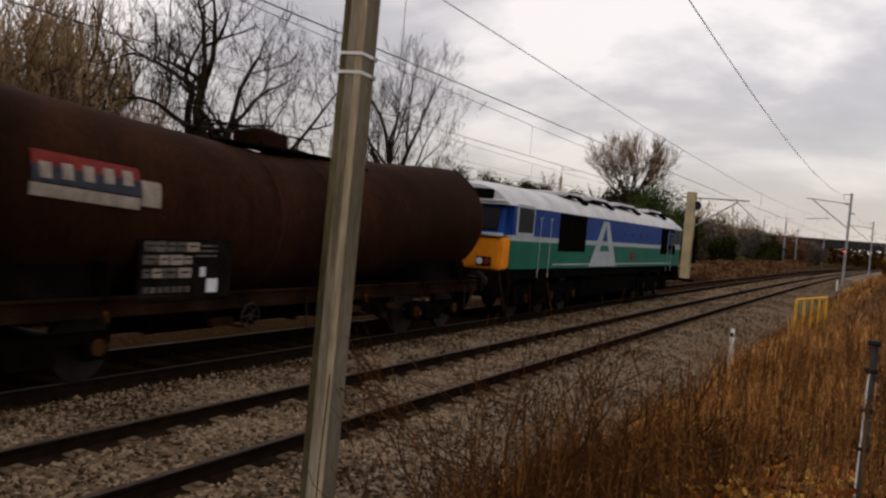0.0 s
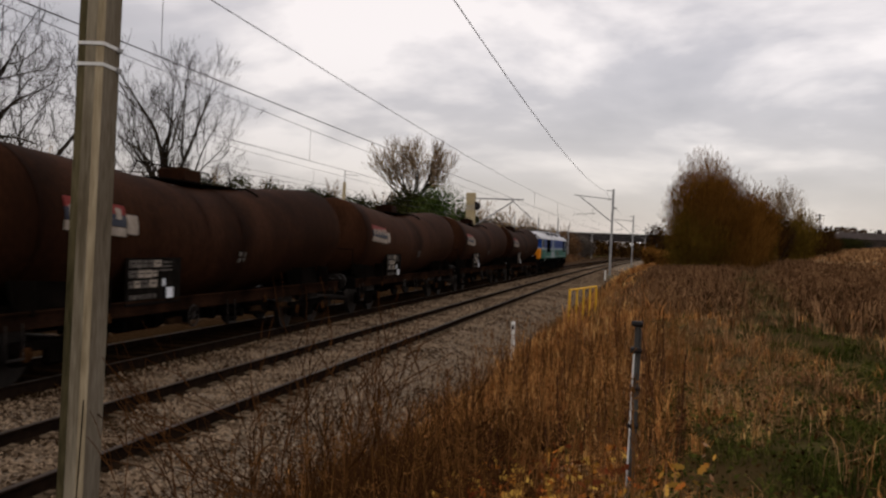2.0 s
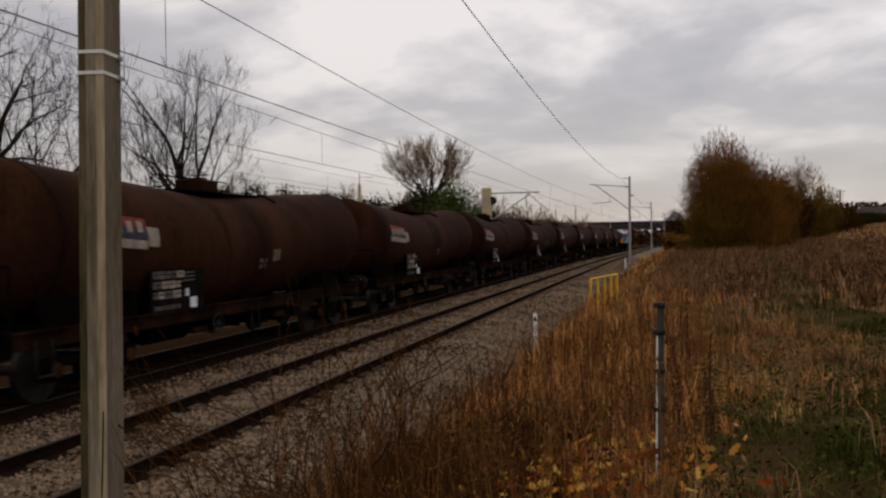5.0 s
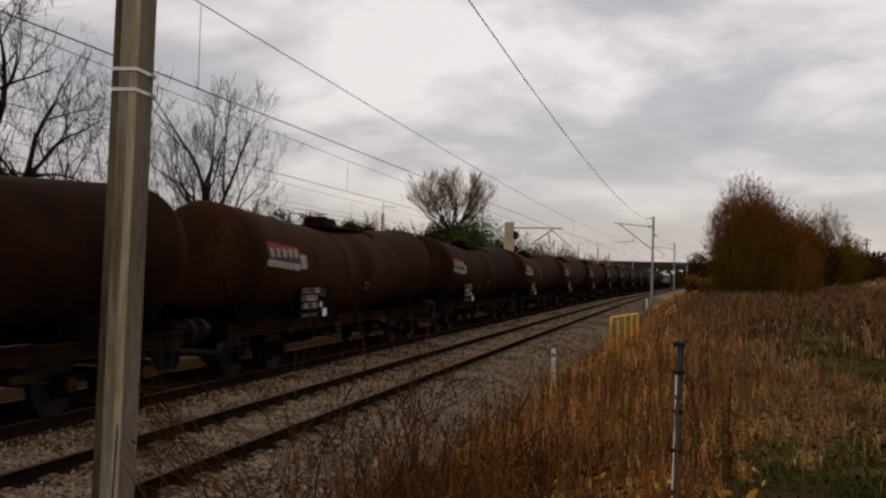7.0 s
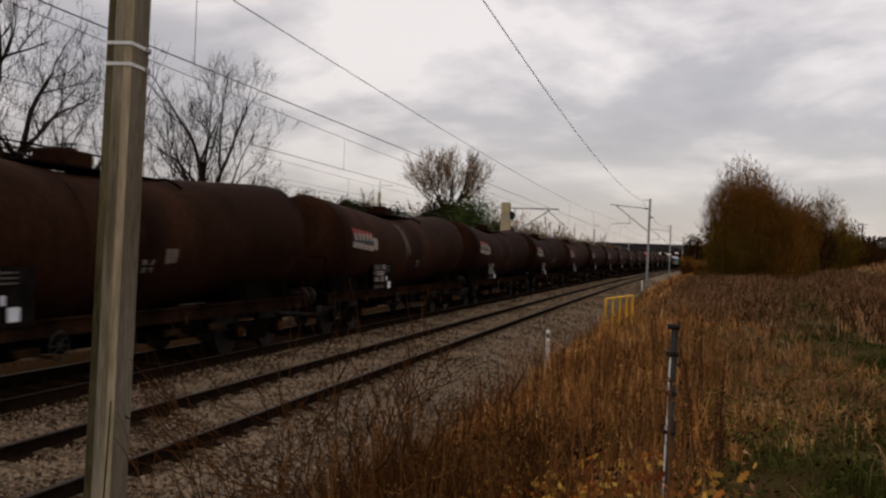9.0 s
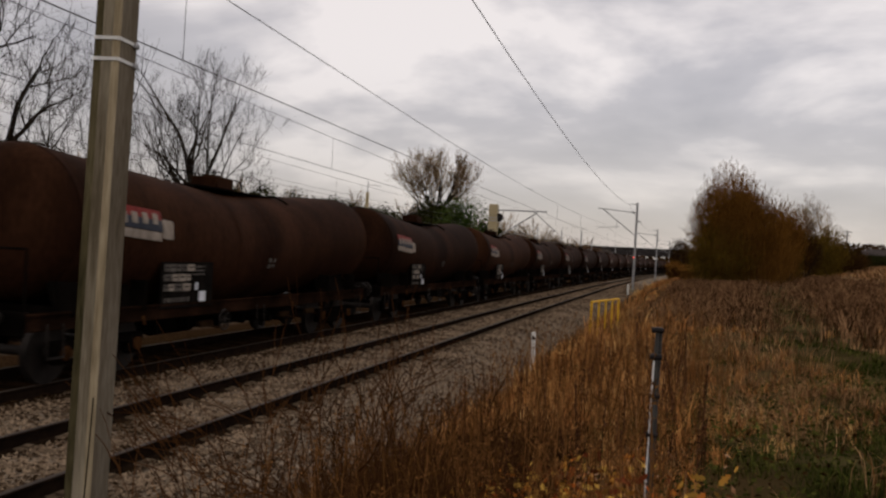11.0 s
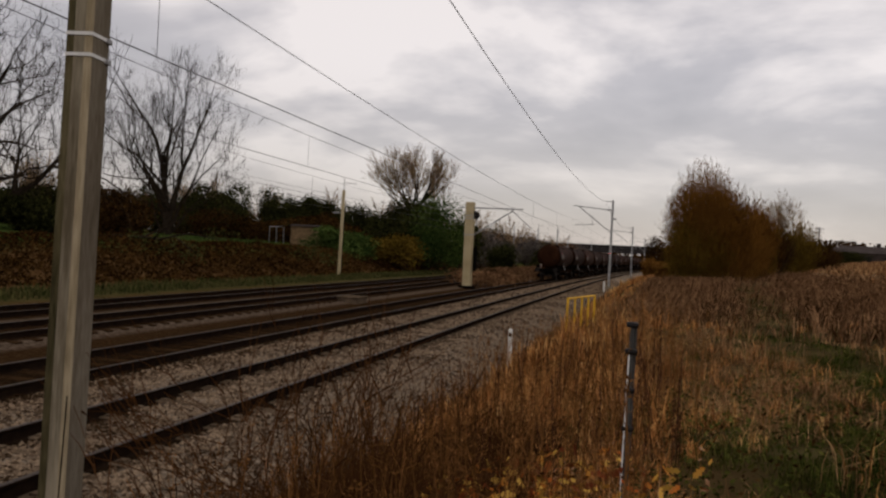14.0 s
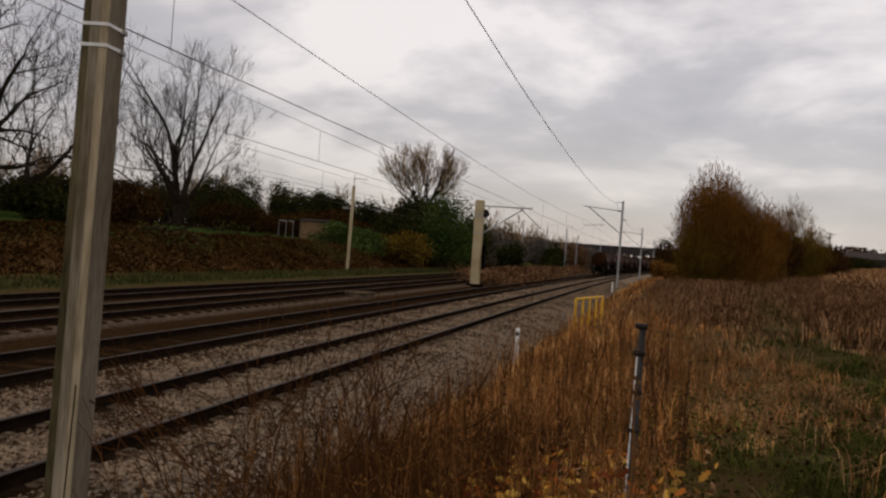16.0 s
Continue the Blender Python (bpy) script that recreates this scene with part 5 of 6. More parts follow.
    x = -2.8 + 2.4 * rng.random(n)
    p = np.stack([x, y, land(x, y) + 0.02 + 0.4 * rng.random(n) ** 2], 1)
    stuff("weed_litter", leaves(p, 0.012 + 0.022 * rng.random(n), rng, 1.3), 4, "scrub", "dark withered leaves among dead weeds", "leaves")
    n = 5000
    y = 5.0 + 7 * rng.random(n)
    x = 0.3 + 3.6 * rng.random(n)
    p = np.stack([x, y, land(x, y) + 0.02 + 0.22 * rng.random(n)], 1)
    stuff("ground_weeds", leaves(p, 0.010 + 0.022 * rng.random(n), rng, 1.1, 0.4), 4, "green", "low green leafy weeds in rough grass", "weeds")
    # dock stalks
    n, m = 140, 46
    x, y = -2.3 + 3.0 * rng.random(n), 6.0 + 8.5 * rng.random(n)
    h = 0.55 + 0.5 * rng.random(n)
    lx, ly = rng.normal(0, 0.1, n) * h, rng.normal(0, 0.1, n) * h
    base = np.stack([x, y, land(x, y)], 1)
    axis = np.stack([lx, ly, h], 1)
    f = 0.5 + 0.5 * rng.random((n, m))
    p = base[:, None] + axis[:, None] * f[..., None] + rng.normal(0, 1, (n, m, 3)) * (0.022 * (1.15 - f))[..., None]
    stuff("dock_seed_spikes", leaves(p.reshape(-1, 3), 0.008 + 0.010 * rng.random(n * m), rng, 1.2), 4, "dock", "dark red-brown seed spikes of dead dock plants", "weeds")
    stuff("dock_stalks", prisms(np.concatenate([base, base + axis, np.full((n, 1), 0.006), np.full((n, 1), 0.003)], 1), 4), 4, "dock", "dark red-brown stalks of dead dock plants", "weeds")
    # autumn leaves on low saplings
    n = 1700
    x, y = -0.85 + 0.62 * rng.normal(0, 1, n), 4.7 + 1.9 * rng.random(n)
    p = np.stack([x, y, land(x, y) + 0.12 + 0.36 * rng.random(n) * (0.4 + 0.6 * np.exp(-((x + 0.6) / 0.9) ** 2))], 1)
    k = rng.random(n) < 0.5
    p, n = p[k], int(k.sum())
    a = rng.normal(0, 1, (n, 3))
    a /= np.linalg.norm(a, axis=1, keepdims=True)
    b = np.cross(a, rng.normal(0, 1, (n, 3)) + [0.3, 0.8, 0.4])
    b /= np.linalg.norm(b, axis=1, keepdims=True)
    size = (0.030 + 0.028 * rng.random(n))[:, None]
    lobes = ((-1.1, 0.08), (-0.6, 0.42), (-0.42, 0.2), (0.0, 0.6), (0.18, 0.28), (0.6, 0.46), (1.1, 0.0), (0.6, -0.46), (0.18, -0.28), (0.0, -0.6), (-0.42, -0.2), (-0.6, -0.42))
    p = np.stack([p + size * (a * u + b * w) for u, w in lobes], 1).reshape(-1, 3)
    stuff("oak_leaves", p, 12, "leaf_gold", "yellow and orange oak leaves on a low seedling", "leaves")
    n = 70
    x, y = -0.4 + 0.6 * rng.normal(0, 1, n), 5.7 + 0.9 * rng.random(n)
    p = np.stack([x, y, land(x, y) + 0.15 + 0.3 * rng.random(n)], 1)
    stuff("curled_leaves", leaves(p, 0.018 + 0.016 * rng.random(n), rng, 1.3), 4, "leaf_pale", "pale curled dead leaves on low stems", "leaves")
    n = 700
    x, y = 0.9 + 1.5 * rng.normal(0, 1, n), 6.2 + 1.4 * rng.normal(0, 1, n)
    p = np.stack([x, y, land(x, y) + 0.05 + 0.3 * rng.random(n)], 1)
    stuff("fallen_leaves", leaves(p, 0.016 + 0.014 * rng.random(n), rng, 1.2, 0.5), 4, "scrub", "brown fallen leaves caught in the grass", "leaves")
    # bank scrub beyond the tracks
    n = 80000
    y = -10 + 150 * rng.random(n)
    x = -31.5 + 8.5 * rng.random(n)
    hh = (0.15 + 0.9 * patchy(x, y, 0.35)) * np.clip((-22.8 - x) / 2.5, 0.1, 1) * np.clip((x + 32.5) / 4, 0.3, 1)
    p = np.stack([x, y, land(x, y) + hh * rng.random(n)], 1)
    stuff("bank_scrub", leaves(p, 0.05 + 0.08 * rng.random(n), rng, 1.3), 4, "scrub", "dark brown bramble scrub covering the far bank", "scrub")
    n = 16000
    y = 15 + 100 * rng.random(n)
    x = -31 + 7.0 * rng.random(n)
    k = patchy(x, y, 0.4, 1.3) > 0.8
    x, y = x[k], y[k]
    p = np.stack([x, y, land(x, y) + 0.3 + 1.0 * rng.random(len(x))], 1)
    stuff("bank_ivy", leaves(p, 0.06 + 0.08 * rng.random(len(p)), rng), 4, "verge", "olive green bramble patches on the far bank", "scrub")
    n = 14000
    y = 55 + 30 * rng.random(n)
    x = -40 + 8.5 * rng.random(n)
    turf("lawn_grass", blades(rng, x, y, 0.06 + 0.12 * rng.random(n), 0.05), "leaf_ivy", "bright green lawn above the bank")
    # scrub between the lines and beyond the near verge
    n = 22000
    y = 66 + 110 * rng.random(n)
    x = -12.2 + 1.2 * rng.normal(0, 1, n) - (y - 66) * 0.01
    p = np.stack([x, y, -0.3 + 1.35 * rng.random(n) * (0.4 + 0.6 * patchy(x, y, 0.3))], 1)
    stuff("lineside_scrub", leaves(p, 0.07 + 0.1 * rng.random(n), rng, 1.3), 4, "bramble", "brown scrub growing between the tracks", "scrub")
    n = 85000
    y = 19 + 70 * rng.random(n) ** 1.2
    x = -1.5 + 14 * rng.random(n) + y * 0.04
    k = np.clip(patchy(x, y, 0.22, 0.5) * 1.5 - 0.12 + 0.35 * patchy(x, y, 0.9) - 0.6 * np.clip((26 - y) / 8, 0, 1) - 0.25 * (x < 3), 0, 0.9) * (1 - 0.9 * lane(x - bends(y), y)) > rng.random(n)
    x, y = x[k], y[k]
    turf("bramble_scrub", blades(rng, x, y, 0.3 + 0.6 * rng.random(len(x)), 0.014 + 0.02 * rng.random(len(x)), 1.0), "bramble", "dull russet bramble patches on rough ground", "scrub")
    n = 26000
    y = 21 + 34 * rng.random(n)
    x = 5.6 + 13 * rng.random(n) + y * 0.03
    hh = (0.2 + 0.9 * patchy(x, y, 0.5)) * np.clip((x - 6.0) / 2.5, 0.1, 1)
    p = np.stack([x, y, land(x, y) + hh * rng.random(n)], 1)
    stuff("dark_scrub", leaves(p, 0.03 + 0.05 * rng.random(n), rng, 1.6), 4, "bramble", "dark brown bramble thicket beside the path", "scrub")


def shoot(rows, sides=5):
    """A closed thin tube through rows of x, y, z and radius."""
    v = [(x + r * math.cos(6.283 * k / sides), y + r * math.sin(6.283 * k / sides), z) for x, y, z, r in rows for k in range(sides)]
    f = [(j * sides + k, j * sides + (k + 1) % sides, (j + 1) * sides + (k + 1) % sides, (j + 1) * sides + k) for j in range(len(rows) - 1) for k in range(sides)]
    return v, f


def sapling(p, h, seed, label):
    rng = np.random.default_rng(seed)
    t = thing("sapling", None, label, "sapling", "twiggy saplings")
    twigs = []
    for i in range(5):
        d = np.array([rng.normal(0, 0.5), rng.normal(0, 0.4), 1.0])
        segs = []
        grow(rng, p, d / np.linalg.norm(d), h * (0.55 + 0.3 * rng.random()), 0.010, 0, 2, segs, 0.10, 0.55, 2)
        main = [s for lv, s in segs if lv == 0]
        twigs += [(*s[:6], max(s[6] * 0.7, 0.0028), max(s[7] * 0.7, 0.0018)) for lv, s in segs if lv > 0]
        raw("stem", *shoot([(*s[:3], s[6]) for s in main] + [(*main[-1][3:6], main[-1][7])]), M["sapling"], t)
    quads("crown", prisms(twigs, 3), 4, M["sapling"], t)


def at_ground(x, y, dz=-0.1):
    return (x, y, float(land(x, y)) + dz)


def build_trees():
    bare_tree(at_ground(-43.5, 47), [((0.12, 0.1, 1), 9.0, 0.6), ((-0.55, 0, 1), 8.0, 0.46), ((0.45, 0.2, 1), 7.5, 0.44)], 5, "large bare tree with thick dark limbs on the bank", 5, spread=0.95, kids=3, up=0.05, wander=0.22, thin=0.85)
    bare_tree(at_ground(-41.6, 46), [((0.75, 0.05, 1), 9.0, 0.5), ((1.3, 0.1, 0.8), 7.5, 0.32)], 5, "leaning bare tree with spreading dark limbs", 8, spread=0.95, kids=2, up=0.04, wander=0.2, thin=1.1)
    bare_tree(at_ground(-43.7, 75), [((0.02, 0, 1), 9.1, 0.42), ((-0.18, 0.1, 1), 8.6, 0.36), ((0.18, 0, 1), 8.4, 0.36), ((0.42, 0.1, 1), 6.4, 0.22), ((-0.46, -0.1, 1), 6.4, 0.22), ((0.95, 0.2, 0.9), 4.6, 0.14), ((-0.95, 0.1, 0.9), 4.8, 0.14)], 5,
              "bare many-stemmed tree with fine upright twigs", 41, spread=0.62, kids=2, up=0.07, wander=0.11, thin=1.0)
    bare_tree(at_ground(-33.8, 130, 5.5), [((math.cos(a) * s, math.sin(a) * s, 1), 5.2, 0.2) for a, s in ((0, 0.1), (0.3, 0.7), (1.2, 0.8), (2.1, 0.7), (2.9, 1.1), (3.3, 0.7), (4.4, 0.8), (5.2, 0.7), (6.0, 1.15), (0.1, 1.5), (3.1, 1.5))], 4,
              "pollarded willow with a dense fan of pale twigs", 31, twig="twig_pale", spread=0.5, kids=3, up=0.09, thin=1.5, wander=0.09)
    t = thing("tree", None, "stout dark trunk of a pollarded willow", "tree", "bare trees")
    quads("trunk", prisms([(*at_ground(-33.8, 130), -33.8, 130, float(land(-33.8, 130)) + 5.8, 0.6, 0.5)], 9), 4, M["bark"], t)
    for i, (x, y, h, s) in enumerate(((-54, 40, 7.5, 0.25), (-50, 36, 7.0, 0.22), (-58, 52, 7.0, 0.25), (-47, 33, 5.6, 0.18), (-51, 43, 7.4, 0.2), (-56, 46, 7.6, 0.2), (-45, 36, 5.4, 0.16), (-60, 44, 8.0, 0.2), (-52, 33, 6.4, 0.2), (-62, 60, 6.0, 0.2), (-72, 92, 4.6, 0.2), (-77, 88, 4.4, 0.2), (-66, 84, 3.8, 0.2))):
        bare_tree(at_ground(x, y), [((0.1, 0, 1), h, s), ((-0.3, 0.1, 1), h * 0.85, s * 0.7), ((0.35, -0.1, 1), h * 0.8, s * 0.7)], 3, "bare brown tree with dense hazy twigs on the bank", 310 + i, twig="twig_pale", kids=4, thin=1.9)
    for i, (x, y, h) in enumerate(((-47, 128, 4.6), (-40, 140, 5.0), (-52, 120, 4.2), (-30, 150, 4.5), (-26, 195, 4.6), (-22, 205, 4.8), (-29, 200, 5.0), (-19, 215, 4.6), (-33, 190, 4.2), (-62, 110, 4.4), (-68, 130, 5.0))):
        bare_tree(at_ground(x, y), [((0.1, 0, 1), h, 0.2), ((-0.35, 0.1, 1), h * 0.8, 0.15), ((0.35, -0.1, 1), h * 0.8, 0.15)], 3, "distant bare tree with hazy pale twigs", 60 + i, twig="twig_pale", kids=4, thin=2.6)
    # dark evergreens and bushes across the line
    for i, (x, y, w, h) in enumerate(((-49, 100, 3.4, 6.2), (-45, 102, 3.0, 6.6), (-41.5, 101, 3.2, 6.2), (-38, 103, 3.2, 6.6), (-34.5, 106, 3.4, 6.0), (-53, 98, 3.4, 6.0), (-57, 92, 4.0, 5.6), (-62, 86, 4.5, 5.0), (-30, 112, 4, 6.2))):
        z = float(land(x, y))
        shrub("evergreen_tree", (x, y, z + h * 0.5), (w, w, h * 0.62), 10500, 0.145, "leaf_dark", "dark evergreen tree behind the bank", "tree", 80 + i, 8, group="dark evergreens")
    shrub("ivy_bush", (-24.0, 97, 4.6), (5.2, 4.5, 4.2), 12000, 0.17, "leaf_dark", "large dark green ivy-clad bush", "bush", 95, 10, group="bushes across the line")
    shrub("ivy_bush", (-29.0, 100, 4.4), (4.5, 4.0, 3.6), 9000, 0.17, "leaf_dark", "dark green bush beside an ivy mass", "bush", 96, 9, group="bushes across the line")
    shrub("ivy_bush", (-20.3, 103, 3.4), (3.2, 3.0, 3.4), 7000, 0.15, "leaf_dark", "dark green bush behind the tall mast", "bush", 94, 9, group="bushes across the line")
    shrub("ivy_bush", (-21.6, 96, 4.4), (4.6, 4.0, 5.0), 24000, 0.095, "leaf_ivy", "rounded dark green ivy bush beside the cream mast", "bush", 93, 12, group="bushes across the line")
    shrub("laurel_bush", (-28.5, 82, 2.6), (4.6, 3.6, 2.3), 8000, 0.13, "leaf_ivy", "bright olive green bush on the bank", "bush", 97, 8, group="bushes across the line")
    shrub("laurel_bush", (-24.5, 86, 1.8), (4.4, 3.4, 2.2), 8000, 0.13, "leaf_olive", "olive brown bush low on the bank", "bush", 98, 8, group="bushes across the line")
    for i, (x, y, w, h) in enumerate(((-38, 58, 4.5, 3.2), (-36.5, 47, 4.0, 2.4), (-35, 36, 4.2, 2.6), (-44, 66, 4.5, 4.4), (-49, 62, 4.5, 4.2), (-47, 50, 4.0, 3.4), (-52, 72, 4.5, 4.4), (-34, 26, 4, 2.6), (-42, 38, 4, 3.2), (-41.5, 83, 4.2, 4.2), (-44, 84, 4.2, 5.0), (-34, 92, 3.4, 3.6))):
        z = float(land(x, y))
        shrub("bramble_bush", (x, y, z + h * 0.45), (w, w * 0.9, h * 0.6), 6500, 0.13, ("scrub", "leaf_dark", "scrub")[i % 3], "dark brown tangled bush on the far bank", "bush", 120 + i, 7, group="bank bushes", stems=4, twig="twig")
    for i, (x, y, w, h) in enumerate(((-17.5, 118, 3.0, 4.6), (-20.5, 126, 4.0, 6.4), (-24, 138, 4.5, 7.0), (-16, 150, 3.2, 4.4), (-20, 165, 4.0, 6.0), (-28, 125, 4, 6.6), (-21, 195, 5, 8.6), (-26, 200, 5, 9.0), (-16.5, 205, 4.5, 8.0), (-31, 190, 5, 8.6), (-12.5, 212, 3.5, 5.5))):
        shrub("lineside_bush", (x, y, h * 0.45), (w, w, h * 0.6), 5600, 0.16, ("leaf_dark", "haze_scrub", "bramble")[i % 3], "dull dark bush beside the distant tracks", "bush", 150 + i, 7, group="lineside bushes")
    # hedge to the right of the line
    for i, (x, y, z, rx, ry, rz, n, m) in enumerate(((5.5, 77, 5.4, 3.6, 4.2, 5.4, 36000, "leaf_rust"), (7.9, 79, 4.6, 3.6, 4.2, 5.0, 24000, "leaf_rust"), (5.3, 76, 3.0, 3.3, 3.6, 3.8, 15000, "leaf_olive"), (7.8, 76.5, 2.8, 3.6, 3.4, 3.4, 15000, "leaf_rust"))):
        thicket("hawthorn_tree", (x, y, z), (rx, ry, rz), int(n * 1.45), m, "dense rust-brown autumn thicket beside the path", "tree", 170 + i, 60, "hedge trees")
    for i, (x, y, h, w, m) in enumerate(((10.2, 84, 7.6, 3.2, "leaf_rust"), (11.0, 90, 7.2, 3.8, "leaf_olive"), (14.5, 99, 6.8, 4.0, "scrub"), (17.5, 107, 6.2, 4.0, "leaf_olive"), (20.5, 116, 4.8, 3.6, "scrub"), (24, 124, 3.8, 3.6, "scrub"), (28, 150, 3.0, 3.6, "leaf_dark"), (34, 172, 2.8, 4, "leaf_dark"), (41, 184, 2.4, 4.5, "leaf_dark"))):
        z = float(land(x, y))
        thicket("hedge_bush", (x, y, z + h * 0.42), (w, w, h * 0.62), 11500, m, "brown leafless hedge bush along the field edge", "bush", 190 + i, 16, "hedge trees", 0.2, 0.5, 0.026, 6)
    bare_tree(at_ground(16.3, 112), [((0.05, 0, 1), 4.7, 0.14), ((-0.3, 0.1, 1), 4.2, 0.1), ((0.3, 0.1, 1), 4.2, 0.1)], 4, "bare pale tree rising above the hedge", 210, twig="twig_pale", kids=4, thin=0.9, spread=0.5)
    bare_tree(at_ground(22.0, 120), [((0.05, 0, 1), 3.9, 0.14), ((-0.3, 0.1, 1), 3.2, 0.1)], 3, "small bare grey tree rising above the hedge", 211, twig="twig_pale", kids=4, thin=1.9)
    for i, (x, y, h, w) in enumerate(((4.0, 150, 6.0, 3.6), (7.2, 158, 5.0, 3.4), (2.6, 118, 2.4, 1.8), (3.4, 100, 1.8, 1.6))):
        shrub("lineside_bush", (x, y, float(land(x, y)) + h * 0.42), (w, w, h * 0.6), 5000, 0.16, ("scrub", "scrub", "leaf_rust", "leaf_rust")[i], "brown bush growing close to the line", "bush", 230 + i, 7, group="lineside bushes", stems=4, twig="twig")
    for i, (x, y, h) in enumerate(((-2.05, 4.6, 1.75), (-1.85, 5.3, 1.5), (-2.3, 6.4, 1.6), (-1.4, 5.0, 1.3), (-2.4, 7.8, 1.3), (-2.5, 5.4, 1.4))):
        sapling(at_ground(x, y, -0.03), h, 250 + i, "thin leafless sapling with fine brown twigs")
    rng = np.random.default_rng(77)
    n = 26000
    k = rng.random(n)
    x, y = -95 + 72 * k + rng.normal(0, 1.2, n), 92 + 34 * k + rng.normal(0, 1.5, n)
    p = np.stack([x, y, land(x, y) + 3.2 * rng.random(n) * (0.6 + 0.6 * patchy(x, y, 0.3))], 1)
    q = 24000
    k = rng.random(q)
    qx, qy = -78 + 52 * k + rng.normal(0, 1.0, q), 87 + 14 * k + rng.normal(0, 1.2, q)
    qp = np.stack([qx, qy, land(qx, qy) + 3.4 * rng.random(q) * (0.55 + 0.5 * patchy(qx, qy, 0.35))], 1)
    stuff("garden_hedge", leaves(qp, 0.1 + 0.12 * rng.random(q), rng), 4, "scrub", "brown leafless hedge along the bank top", "hedge")
    m = 16000
    fx, fy = -60 + 130 * rng.random(m), 300 + 12 * rng.normal(0, 1, m)
    fp = np.stack([fx, fy, land(fx, fy) + 6.5 * rng.random(m) * (0.55 + 0.5 * patchy(fx, fy, 0.12))], 1)
    stuff("far_woods", leaves(fp, 0.4 + 0.4 * rng.random(m), rng), 4, "scrub", "dark distant woods beyond the bridge", "woods")
    stuff("garden_hedge", leaves(p, 0.12 + 0.12 * rng.random(n), rng), 4, "leaf_dark", "dark hedge along gardens beyond the bank", "hedge")


# ---- lineside things ----
def build_lineside():
    t = thing("marker_post", pose(-2.53, 19.7, float(land(-2.53, 19.7)) - 0.05), "short white painted marker post in the grass", "post")
    bm = bmesh.new()
    box(bm, (0, 0, 0.4), (0.085, 0.085, 1.1), 0.012)
    part("post", bm, M["white"], t)
    bm = bmesh.new()
    box(bm, (0, -0.045, 0.82), (0.06, 0.01, 0.1))
    part("mark", bm, M["board"], t)
    t = thing("marker_post", pose(-2.3, 74, -0.5), "small white marker post at a mast foot", "post")
    bm = bmesh.new()
    box(bm, (0, 0, 0.5), (0.12, 0.12, 1.0), 0.012)
    part("post", bm, M["white"], t)
    # yellow guard rail
    g = thing("guard_rail", pose(-1.45, 28.9, float(land(-1.5, 28.4)) + 0.2, 0, 0, 80), "yellow painted tubular guard rail in long grass", "railing")
    for z in (0.93,):
        bm = bmesh.new()
        rod(bm, (-1.9, 0, z), (1.9, 0, z), 0.03, seg=8)
        part("rail", bm, M["yellow"], g)
    for i in range(5):
        bm = bmesh.new()
        rod(bm, (-1.89 + i * 0.945, 0, -0.5), (-1.89 + i * 0.945, 0, 0.94), 0.03 if i % 4 else 0.036, seg=8)
        part("upright", bm, M["yellow"], g)
    # fence post
    f = thing("fence_post", pose(0.24, 6.0, 0.3, 0, 0.6, 0), "slim grey steel fence post with dark insulator caps", "fence post")
    bm = bmesh.new()
    box(bm, (0, 0, 0.72), (0.028, 0.05, 1.5), 0.004)
    box(bm, (0.022, 0.018, 0.72), (0.03, 0.012, 1.5), 0.003)
    part("post", bm, M["post"], f)
    for z in (1.455, 1.26, 0.98, 0.7):
        bm = bmesh.new()
        rod(bm, (0, 0, z), (0, 0, z + 0.035), 0.042 if z > 1.2 else 0.03, seg=12)
        rod(bm, (-0.035, -0.03, z + 0.015), (0.045, -0.03, z + 0.015), 0.018, seg=8)
        part("insulator", bm, M["insul"], f, "dark plastic insulator")
    bm = bmesh.new()
    rod(bm, (-0.02, -0.035, 0.0), (-0.012, -0.03, 1.25), 0.007, seg=6)
    part("tie_wire", bm, M["band"], f)
    # cable trough lid between the lines
    c = thing("cable_cabinet", pose(-12.5, 38, -0.3), "low grey concrete cable chamber between the tracks", "cabinet")
    bm = bmesh.new()
    box(bm, (0, 0, 0.08), (0.9, 1.6, 0.34), 0.02)
    part("chamber", bm, M["sleeper"], c)
    bm = bmesh.new()
    box(bm, (0, 0, 0.28), (1.0, 1.7, 0.07), 0.015)
    part("lid", bm, M["sleeper"], c)
    # signal
    s = thing("signal", pose(-2.62, 97.0, -0.4), "small dark colour light signal showing red", "signal")
    bm = bmesh.new()
    rod(bm, (0, 0, 0), (0, 0, 3.1), 0.05, seg=8)
    part("post", bm, M["frame"], s)
    bm = bmesh.new()
    box(bm, (0, 0, 3.4), (0.4, 0.2, 0.7), 0.03)
    h = part("head", bm, M["black"], s)
    bm = bmesh.new()
    rod(bm, (0, -0.1, 3.32), (0, -0.14, 3.32), 0.11, seg=16)
    part("lens", bm, M["signal"], h, "glowing red lens")
    bm = bmesh.new()
    box(bm, (0, -0.16, 3.47), (0.3, 0.2, 0.02))
    part("hood", bm, M["black"], h)
    # bridge
    b = thing("road_bridge", pose(4.0, 236, 0), "dark girder road bridge crossing all the tracks", "bridge")
    bm = bmesh.new()
    box(bm, (-6, 0, 5.35), (70, 7, 1.6), 0.05)
    part("deck", bm, M["girder"], b)
    for sgn in (-1, 1):
        bm = bmesh.new()
        box(bm, (-6, sgn * 3.6, 6.25), (70, 0.2, 0.4), 0.02)
        part("parapet", bm, M["girder"], b)
    for x in (-32, -18, 9.5):
        bm = bmesh.new()
        box(bm, (x, 0, 2.2), (1.4, 7.4, 5.2), 0.05)
        part("pier", bm, M["pale"] if x > 0 else M["brick"], b)
